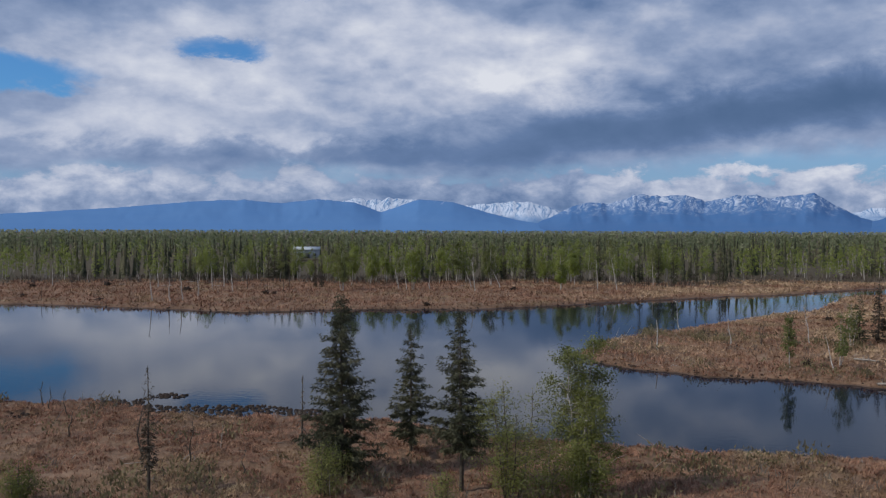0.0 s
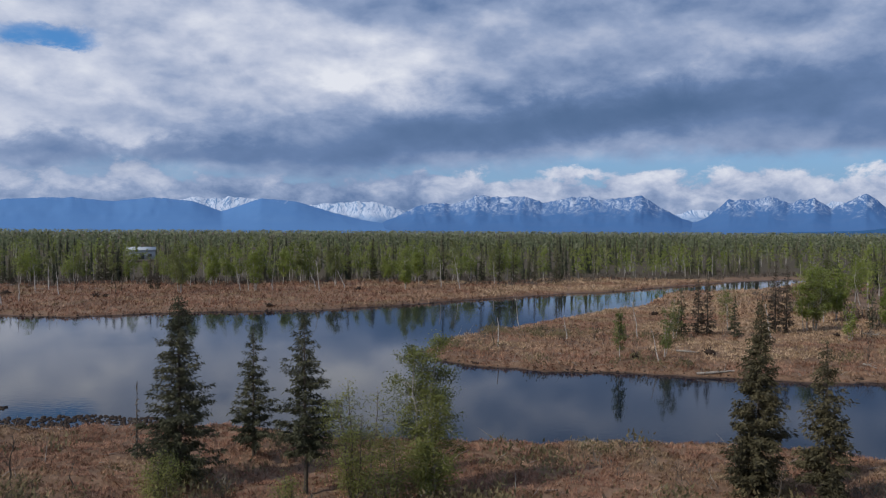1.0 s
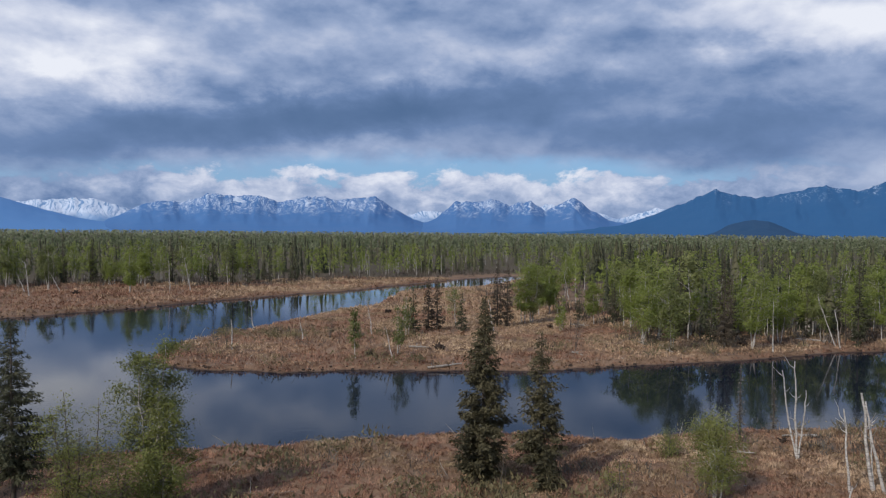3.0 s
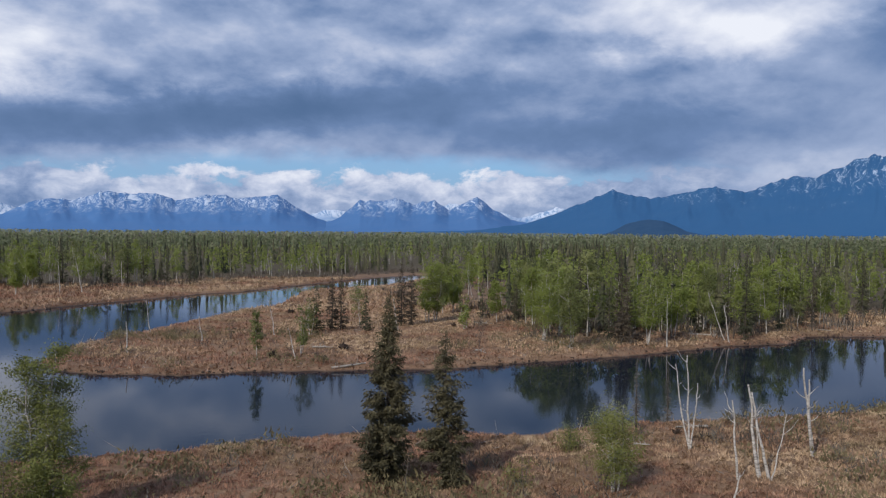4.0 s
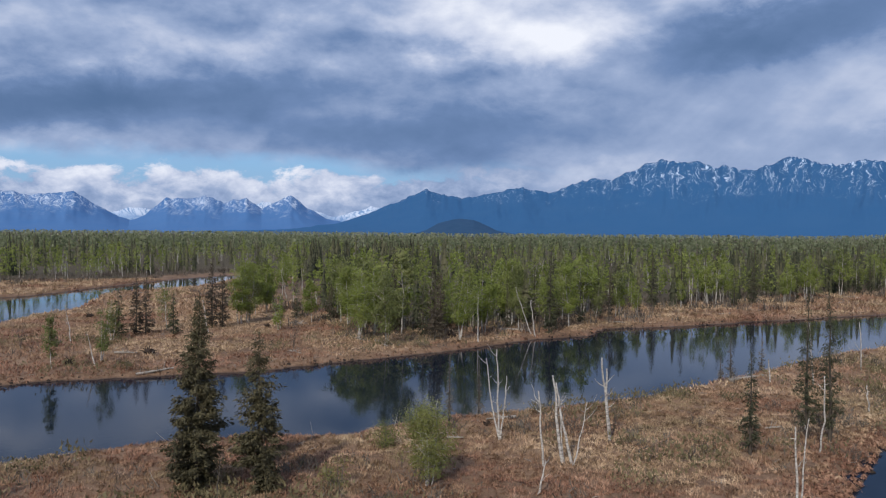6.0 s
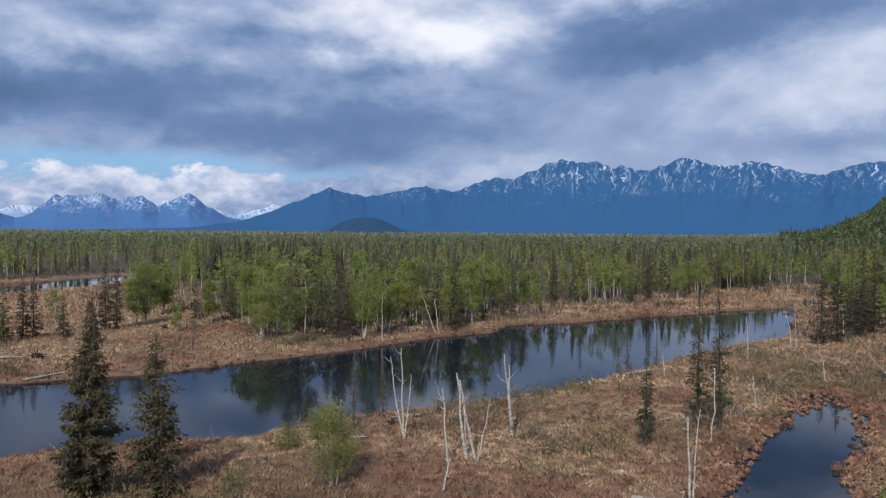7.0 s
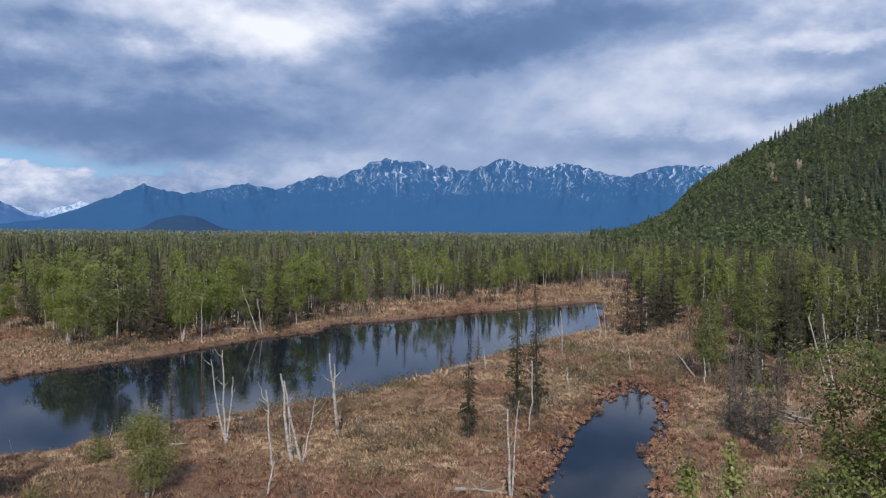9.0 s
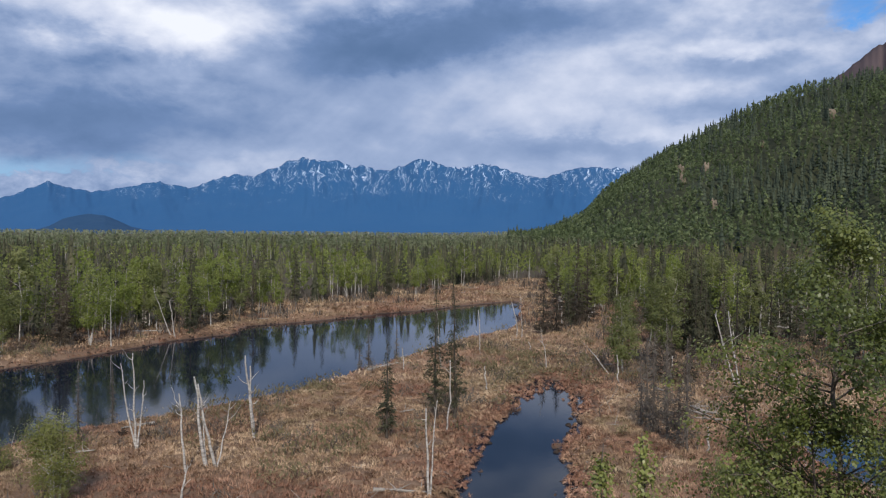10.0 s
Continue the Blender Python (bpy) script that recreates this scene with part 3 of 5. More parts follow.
FAR_SHORE = [(167, 256), (144, 248), (125.7, 237), (105, 223.4), (81.4, 207.3), (71, 205), (55, 196), (40, 188), (27, 179.3), (18, 175),
             (5, 168.4), (-9.4, 168), (-25, 166), (-39, 161), (-51, 166.5), (-63, 170), (-80, 175.4), (-93, 178), (-160, 195), (-190, 120)]
POND = [(36, 16), (48, 15.1), (58.7, 16.9), (64.8, 17.8), (70.7, 18.0), (76, 19.2), (83, 20.2), (90, 19.8), (92, 17), (85, 13.8), (77, 12.4), (71, 12.2), (66, 11.7), (60.8, 11.4), (55.3, 9.9), (48, 8.6), (36, 8)]
SIDE_POND = [(80, -5), (73, -3.5), (62, -6.5), (55, -11), (62, -15), (74, -12)]
POOL = [(-43, 73), (-37, 72.5), (-34.5, 71), (-37, 69.5), (-44, 70)]
CLEARING = [(-150, 30), (-190, 200), (-121, 232), (-80, 240), (-42, 244), (-24, 236), (0, 240), (20, 246), (43, 238), (60, 228), (90, 246), (128, 252), (160, 268), (185, 262),
            (168, 226), (142, 205), (118, 180), (101, 150), (97, 128), (93, 113), (87, 103), (85, 93), (95, 87), (110, 84), (122, 81), (134, 76), (150, 84),
            (176, 74), (215, 70), (258, 58), (225, 45), (160, 31), (137, 25), (150, 22), (182, 23), (182, 18), (140, 14), (122, 10), (106, 7), (101, 1),
            (118, -2), (126, -9), (98, -14), (84, -22), (40, -30), (-60, -20)]
OPENING = [(90, 116), (100, 117), (122, 150), (172, 198), (196, 262), (160, 240), (135, 215), (112, 182), (98, 150)]
_TABLE = np.random.default_rng(11).random((256, 256))


def vnoise(x, y, scale, octaves=4, gain=0.5):
    """Smooth value noise in 0 to 1."""
    total, amp, norm = 0.0, 1.0, 0.0
    for o in range(octaves):
        u, v = x * scale * 2 ** o + 17.3 * o, y * scale * 2 ** o + 5.1 * o
        i, j = np.floor(u).astype(int), np.floor(v).astype(int)
        a, b = u - i, v - j
        a, b = a * a * (3 - 2 * a), b * b * (3 - 2 * b)
        g = _TABLE[i % 256, j % 256] * (1 - a) * (1 - b) + _TABLE[(i + 1) % 256, j % 256] * a * (1 - b) \
            + _TABLE[i % 256, (j + 1) % 256] * (1 - a) * b + _TABLE[(i + 1) % 256, (j + 1) % 256] * a * b
        total, norm, amp = total + amp * g, norm + amp, amp * gain
    return total / norm


def outside(x, y, loop):
    """Signed distance from a closed line: positive outside."""
    x, y = np.asarray(x, float), np.asarray(y, float)
    best, odd = np.full(x.shape, 1e18), np.zeros(x.shape, bool)
    for (ax, ay), (bx, by) in zip(loop, loop[1:] + loop[:1]):
        ex, ey = bx - ax, by - ay
        k = np.clip(((x - ax) * ex + (y - ay) * ey) / (ex * ex + ey * ey), 0, 1)
        best = np.minimum(best, (x - ax - k * ex) ** 2 + (y - ay - k * ey) ** 2)
        if ay != by:
            odd ^= ((ay > y) != (by > y)) & (x < ax + (y - ay) * ex / ey)
    return np.where(odd, -1.0, 1.0) * np.sqrt(best)


LAKE = NEAR_SHORE + SPIT_SHORE + FAR_SHORE


def shore_distance(x, y):
    """How far inland a place lies, with a wandering, ragged shoreline."""
    s = np.minimum(outside(x, y, LAKE), outside(x, y, POOL) + 0.3)
    s = np.minimum(s, np.minimum(outside(x, y, POND), outside(x, y, SIDE_POND)))
    wet = smooth(6, 20, -x) * (np.abs(y - 74) < 16)
    s = s + np.maximum(vnoise(x, y, 0.75, 2) - 0.47, -0.15) * 4.0 * smooth(69, 77, x) * (outside(x, y, POND) < 0.5)
    return s + (vnoise(x, y, 0.4, 3) - 0.5) * 4.5 * wet + (vnoise(x, y, 0.22, 4) - 0.5) * 2.6 + (vnoise(x + 40, y, 1.3, 2) - 0.5) * 0.9


def smooth(a, b, x):
    t = np.clip((x - a) / (b - a), 0, 1)
    return t * t * (3 - 2 * t)


def hill_height(x, y):
    """The wooded hill to the right of the valley."""
    d = np.hypot(x, y)
    az = np.degrees(np.arctan2(x, y))
    el = np.interp(az, [74, 78, 80.5, 82.7, 86.3, 90.1, 93.5, 96.6, 100, 106, 125, 160], [0, 0.4, 1.45, 3.4, 5.6, 7.65, 9.2, 9.6, 9.9, 10.6, 10, 3])
    crest = np.interp(az, [74, 90, 110, 160], [1050, 960, 900, 800])
    top = np.tan(np.radians(el)) * crest
    foot = 430 + 40 * np.sin(az * 0.35)
    rise = smooth(0, 1, (d - foot) / (crest - foot))
    back = 1 - smooth(crest * 1.02, crest * 1.7, d)
    rough = (vnoise(x, y, 0.012, 3) - 0.5) * 52 * smooth(0, 60, top) * rise * (1 - rise) * 3
    low = 14 * smooth(70, 82, az) * smooth(900, 2600, d) * (1 - smooth(170, 180, az))
    return np.where((az > 70) & (az < 165), top * rise * back + rough + low, 0)


def land_height(x, y):
    x, y = np.asarray(x, float), np.asarray(y, float)
    s = shore_distance(x, y)
    lumps = (vnoise(x, y, 0.85, 2, 0.6) - 0.5) * 0.5 + (vnoise(x, y, 0.12, 2) - 0.5) * 0.14
    z = np.where(s > 0, 0.12 + 0.34 * smooth(0, 1.2, s) + 0.35 * smooth(5, 40, s) + lumps * smooth(0.0, 1.5, s), -0.55 * smooth(0, 2.0, -s) + 0.10 * (1 - smooth(0, 0.3, -s)))
    marsh = outside(x, y, POND)
    z = z - 0.30 * (1 - smooth(0, 3.5, marsh)) * (marsh > -0.5)
    return z + hill_height(x, y)


def polar_sheet(azs, ds):
    a, d = np.meshgrid(np.radians(azs), ds, indexing="ij")
    x, y = np.sin(a) * d, np.cos(a) * d
    n, m = a.shape
    i, j = np.meshgrid(np.arange(n - 1), np.arange(m - 1), indexing="ij")
    f = np.stack([i * m + j, i * m + j + 1, (i + 1) * m + j + 1, (i + 1) * m + j], -1).reshape(-1, 4)
    return x.ravel(), y.ravel(), f


def closed_middle(f, n, m):
    """Faces across the hole that a polar sheet leaves round its centre."""
    k = np.arange((n - 2) // 2)
    return np.concatenate([f, np.stack([k, k + 1, n - 2 - k, n - 1 - k], -1) * m])


AZS = np.concatenate([np.arange(-180, -36, 6), np.arange(-36, 106, 0.5), np.arange(106, 181, 5), [180]])
DS = np.concatenate([[6, 11, 16, 24, 30, 36], np.arange(42, 88, 0.4), np.arange(88, 150, 0.9), np.arange(150, 262, 1.6), np.geomspace(262, 420, 22)[:-1], np.linspace(420, 1100, 90), np.geomspace(1120, 1400, 6), np.geomspace(1450, 4950, 10)])
gx, gy, gf = polar_sheet(AZS, DS)
gf = closed_middle(gf, len(AZS), len(DS))
ground = piece("ground", np.column_stack([gx, gy, land_height(gx, gy)]), gf, GROUND, smooth=True)
cover = ground.data.attributes.new("woodland", "FLOAT", "POINT")  # share of forest floor
cover.data.foreach_set("value", smooth(-4, 6, np.minimum(outside(gx, gy, CLEARING), outside(gx, gy, OPENING)) + (vnoise(gx, gy, 0.2, 2) - 0.5) * 8).astype(np.float32))
tagged(ground, "brown sedge bog with dark wet edges and woods", "ground", kind="structure")

wx, wy, wf = polar_sheet(np.arange(-70, 126, 2.0), np.array([20, 60, 120, 200, 320]))
water = piece("water", np.column_stack([wx, wy, np.zeros(len(wx))]), wf, WATER)
tagged(water, "still dark blue bog water mirroring clouds and trees", "water", kind="structure")

# ---------------------------------------------------------------- mountains


def mountain_range(name, profile, crest, foot, mat, label, rough=0.10, seed=0, back=250, step=0.1, relief=1.0):
    """A ridge whose skyline follows headings and heights in degrees, with spurs and gullies down to its foot."""
    pa, pe = zip(*profile)
    azs = np.arange(pa[0], pa[-1] + step / 2, step)
    rows = np.concatenate([np.linspace(0, 1, 30), [1.08, 1.3]])
    el = np.interp(azs, pa, pe)
    a, s = np.meshgrid(azs, rows, indexing="ij")
    d = foot + (crest - foot) * np.minimum(s, 1) + back * np.maximum(s - 1, 0) * 3.3
    x, y = np.sin(np.radians(a)) * d, np.cos(np.radians(a)) * d
    top = np.tan(np.radians(np.maximum(el, 0)))[:, None] * crest + EYE * 0.6
    arc = np.radians(a) * crest + seed * 977
    spur = 1 - np.abs(2 * vnoise(arc + 90 * (vnoise(arc, s * 300, 0.01, 2) - 0.5), s * 150 + seed * 31, 0.006, 4, 0.55) - 1)
    gully = 1 - np.abs(2 * vnoise(arc + 60 * (vnoise(arc + 500, s * 300, 0.012, 2) - 0.5), s * 160 + 90 + seed * 13, 0.019, 4, 0.6) - 1)
    fall = np.minimum(s, 1) ** 1.25
    mid = 4 * fall * (1 - fall) * smooth(0.1, 0.55, s)
    z = top * (fall + mid * ((spur - 0.75) * 0.20 + (gully - 0.75) * 0.07) * relief)
    z += top * smooth(0.55, 1.0, s) * (vnoise(arc, arc * 0, 0.03, 4, 0.6) - 0.5) * rough * 1.6
    z = np.where(s > 1, z * (1 - (s - 1) * 1.6), z)
    z = np.maximum(z, -2) - 1.5
    n, m = a.shape
    i, j = np.meshgrid(np.arange(n - 1), np.arange(m - 1), indexing="ij")
    f = np.stack([i * m + j, i * m + j + 1, (i + 1) * m + j + 1, (i + 1) * m + j], -1).reshape(-1, 4)
    ob = piece(name, np.column_stack([x.ravel(), y.ravel(), z.ravel()]), f, mat)
    return tagged(ob, label, "mountain", "distant mountains", "structure")


# The blues and the dimmed snow are air haze painted as base colour.
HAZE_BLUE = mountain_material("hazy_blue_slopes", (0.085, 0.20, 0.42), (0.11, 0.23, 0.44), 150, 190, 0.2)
FAR_SNOW = mountain_material("hazed_snow_slopes", (0.13, 0.25, 0.45), (0.17, 0.28, 0.45), 60, 105, 0.66, 0.004, (0.52, 0.59, 0.70))
CAP_SNOW = mountain_material("hazed_snow_capped_slopes", (0.055, 0.15, 0.34), (0.085, 0.17, 0.34), 95, 160, 0.44, 0.009, (0.48, 0.55, 0.66))
DARK_BLUE = mountain_material("hazed_dark_blue_slopes", (0.027, 0.098, 0.225), (0.040, 0.112, 0.235), 165, 300, 0.27, 0.007, (0.52, 0.62, 0.75))
NEAR_BLUE = mountain_material("hazed_blue_green_slopes", (0.018, 0.058, 0.125), (0.040, 0.082, 0.150), 900, 950, 0.0, 0.03)
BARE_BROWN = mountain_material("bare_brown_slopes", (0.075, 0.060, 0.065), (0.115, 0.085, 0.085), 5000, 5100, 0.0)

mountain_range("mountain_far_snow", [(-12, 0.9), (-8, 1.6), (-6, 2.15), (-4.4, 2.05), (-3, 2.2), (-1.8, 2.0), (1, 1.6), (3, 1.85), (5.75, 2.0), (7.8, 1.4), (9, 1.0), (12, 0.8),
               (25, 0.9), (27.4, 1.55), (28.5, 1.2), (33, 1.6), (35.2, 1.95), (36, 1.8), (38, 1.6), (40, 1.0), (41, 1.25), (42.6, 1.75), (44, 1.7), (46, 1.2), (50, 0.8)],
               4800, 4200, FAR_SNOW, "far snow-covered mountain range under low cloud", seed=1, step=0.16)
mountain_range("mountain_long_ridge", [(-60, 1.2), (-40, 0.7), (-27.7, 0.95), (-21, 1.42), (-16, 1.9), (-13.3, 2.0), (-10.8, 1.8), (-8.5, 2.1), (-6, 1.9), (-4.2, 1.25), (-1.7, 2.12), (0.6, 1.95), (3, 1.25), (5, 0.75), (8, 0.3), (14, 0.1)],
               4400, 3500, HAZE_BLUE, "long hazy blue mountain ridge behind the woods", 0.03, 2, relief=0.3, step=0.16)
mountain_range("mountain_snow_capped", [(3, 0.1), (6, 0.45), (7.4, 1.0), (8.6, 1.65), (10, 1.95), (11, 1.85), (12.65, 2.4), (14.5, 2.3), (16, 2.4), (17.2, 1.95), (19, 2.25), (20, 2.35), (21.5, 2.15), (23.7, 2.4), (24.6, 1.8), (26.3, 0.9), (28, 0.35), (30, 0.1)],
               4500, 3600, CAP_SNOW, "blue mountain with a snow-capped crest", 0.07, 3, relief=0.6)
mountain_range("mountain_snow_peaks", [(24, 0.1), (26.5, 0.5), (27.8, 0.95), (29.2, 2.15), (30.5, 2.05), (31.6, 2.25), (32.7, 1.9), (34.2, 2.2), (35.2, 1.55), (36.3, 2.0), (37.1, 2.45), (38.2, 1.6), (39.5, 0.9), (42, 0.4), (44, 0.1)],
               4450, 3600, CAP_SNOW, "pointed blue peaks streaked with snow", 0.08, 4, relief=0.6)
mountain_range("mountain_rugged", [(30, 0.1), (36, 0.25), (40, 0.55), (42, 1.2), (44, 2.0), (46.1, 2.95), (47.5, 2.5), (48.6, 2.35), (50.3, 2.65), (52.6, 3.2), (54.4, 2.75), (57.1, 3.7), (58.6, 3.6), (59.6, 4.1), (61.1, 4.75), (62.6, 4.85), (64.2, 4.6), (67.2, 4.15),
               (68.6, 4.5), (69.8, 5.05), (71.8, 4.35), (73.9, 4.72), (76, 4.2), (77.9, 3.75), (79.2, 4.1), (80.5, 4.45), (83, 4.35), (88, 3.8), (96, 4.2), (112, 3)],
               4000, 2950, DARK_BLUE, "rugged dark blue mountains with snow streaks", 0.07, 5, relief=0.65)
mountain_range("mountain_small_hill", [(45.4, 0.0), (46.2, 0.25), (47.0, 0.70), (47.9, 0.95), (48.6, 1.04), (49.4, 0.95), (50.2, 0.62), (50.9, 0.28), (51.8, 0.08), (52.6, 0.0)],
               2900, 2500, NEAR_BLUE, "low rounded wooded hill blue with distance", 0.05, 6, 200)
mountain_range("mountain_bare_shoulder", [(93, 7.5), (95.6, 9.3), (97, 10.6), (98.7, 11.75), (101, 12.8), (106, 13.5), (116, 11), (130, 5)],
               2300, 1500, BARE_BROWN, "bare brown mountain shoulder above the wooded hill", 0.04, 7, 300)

# ---------------------------------------------------------------- woods as stuff


def blades_tree(kind, n, h, spread, size, seed):
    """A far tree made of few ragged leaves round its axis."""
    rng = np.random.default_rng(seed)
    a = rng.uniform(0, 6.283, n)
    if kind == "spruce":
        tiers = max(3, n // 7)
        u = np.linspace(0.04, 0.90 if tiers > 5 else 0.76, tiers)
        cone = []
        for low in u:
            inner = np.tile((1.0, 0.5), 5)
            r = spread * ((1 - low) ** 0.75 + 0.03) * rng.uniform(0.8, 1.15) * rng.uniform(0.65, 1.2, 10) * inner
            t = np.arange(10) * 0.6283 + rng.uniform(0, 6.28) + rng.normal(0, 0.15, 10)
            z = low * h + rng.uniform(-0.02, 0.02, 10) * h - 0.22 * r * (inner > 0.9)
            top = min(1.0, low + 1.25 / (tiers + 1) + 0.04) * h
            ring = np.column_stack([np.cos(t) * r, np.sin(t) * r, z])
            apex = np.array([[rng.normal(0, 0.004 * h), rng.normal(0, 0.004 * h), top]])
            cone.append((np.concatenate([ring, apex]), np.array([[i, (i + 1) % 10, 10] for i in range(10)])))
        return joined(cone)
    k = max(3, n // 12)
    pu = np.linspace(0.36, 0.94, k) + rng.normal(0, 0.03, k)
    pr = spread * (0.25 + 0.75 * np.sin(np.pi * np.clip((pu - 0.2) / 0.8, 0, 1)) ** 0.7) * np.sqrt(rng.uniform(0.05, 0.8, k)) * 0.8
    pa = rng.uniform(0, 6.283, k)
    centre = np.column_stack([np.cos(pa) * pr, np.sin(pa) * pr, pu * h])
    size_k = spread * rng.uniform(0.24, 0.46, k)
    pick = rng.integers(0, k, n)
    out = unit(n, rng)
    c = centre[pick] + out * (size_k[pick] * rng.uniform(0.55, 1.05, n))[:, None] * np.array([1, 1, 1.15])
    axis = np.column_stack([c[:, 0], c[:, 1], np.zeros(n)])
    return leaf_cloud(c, size * 1.3, size, rng, 0.2, out=out + axis / spread)


def scatter_mesh(template, places, scales, turns):
    v, f = template
    n = len(places)
    c, s = np.cos(turns)[:, None], np.sin(turns)[:, None]
    x = (v[None, :, 0] * c - v[None, :, 1] * s) * scales[:, None]
    y = (v[None, :, 0] * s + v[None, :, 1] * c) * scales[:, None]
    z = v[None, :, 2] * scales[:, None]
    out = np.stack([x + places[:, :1], y + places[:, 1:2], z + places[:, 2:3]], -1).reshape(-1, 3)
    faces = (f[None] + (np.arange(n) * len(v))[:, None, None]).reshape(-1, f.shape[1])
    return out, faces


def random_places(n, d0, d1, az0, az1, rng):
    d = np.sqrt(rng.uniform(d0 * d0, d1 * d1, n))
    a = np.radians(rng.uniform(az0, az1, n))
    return np.sin(a) * d, np.cos(a) * d


def thinned(x, y, gap):
    """Keeps places that stand at least about a gap apart."""
    cells, keep = {}, []
    for k, (px, py) in enumerate(zip(x, y)):
        i, j = int(px // gap), int(py // gap)
        near = [q for di in (-1, 0, 1) for dj in (-1, 0, 1) for q in cells.get((i + di, j + dj), ())]
        if all((px - qx) ** 2 + (py - qy) ** 2 > gap * gap for qx, qy in near):
            cells.setdefault((i, j), []).append((px, py))
            keep.append(k)
    return np.array(keep, int)


def stand(name, kind, x, y, h0, h1, mat, label, blade_count, size, spread, seed, trunks=None):
    rng = np.random.default_rng(seed)
    z = land_height(x, y)
    pick = rng.integers(0, 5, len(x))
    parts = []
    stems, tones = [], []
    for k in range(5):
        m = pick == k
        if not m.any():
            continue
        t = blades_tree(kind, blade_count, 10.0, spread * rng.uniform(0.8, 1.2), size, seed * 10 + k)
        p = np.column_stack([x[m], y[m], z[m] - 0.2])
        lower = 1 - 0.24 * (y[m] > 165) * smooth(130, 60, x[m]) * smooth(330, 270, np.hypot(x[m], y[m]))
        sc, tn = lower * (h0 + (h1 - h0) * rng.random(m.sum()) ** 0.8) / 10 * (0.72 + 0.55 * vnoise(x[m] + 50, y[m], 0.045, 2)), rng.uniform(0, 6.28, m.sum())
        parts.append(scatter_mesh(t, p, sc, tn))
        tones.append(np.repeat(np.clip(rng.normal(0, 0.3, m.sum()), -0.55, 0.55), len(t[0])))
        if trunks is not None:
            for slant in rng.normal(0, 0.45, (3, 2)):
                some = rng.random(m.sum()) < 0.2
                stems.append(scatter_mesh(tube([(0, 0, 0), (slant[0] * 0.3, slant[1] * 0.3, 3.5), (slant[0], slant[1], 7.5)], (0.115, 0.095, 0.035), 3), p[some], sc[some], tn[some]))
    v, f = joined(parts)
    woodland = tagged(piece(name, v, f, mat), label, "woods", kind="stuff")
    woodland.data.attributes.new("tone", "FLOAT", "POINT").data.foreach_set("value", np.concatenate(tones).astype(np.float32))
    if stems:
        v, f = joined(stems)
        tagged(piece(name + "_stems", v, f, trunks), "pale stems of distant birch woods", "woods", kind="stuff")


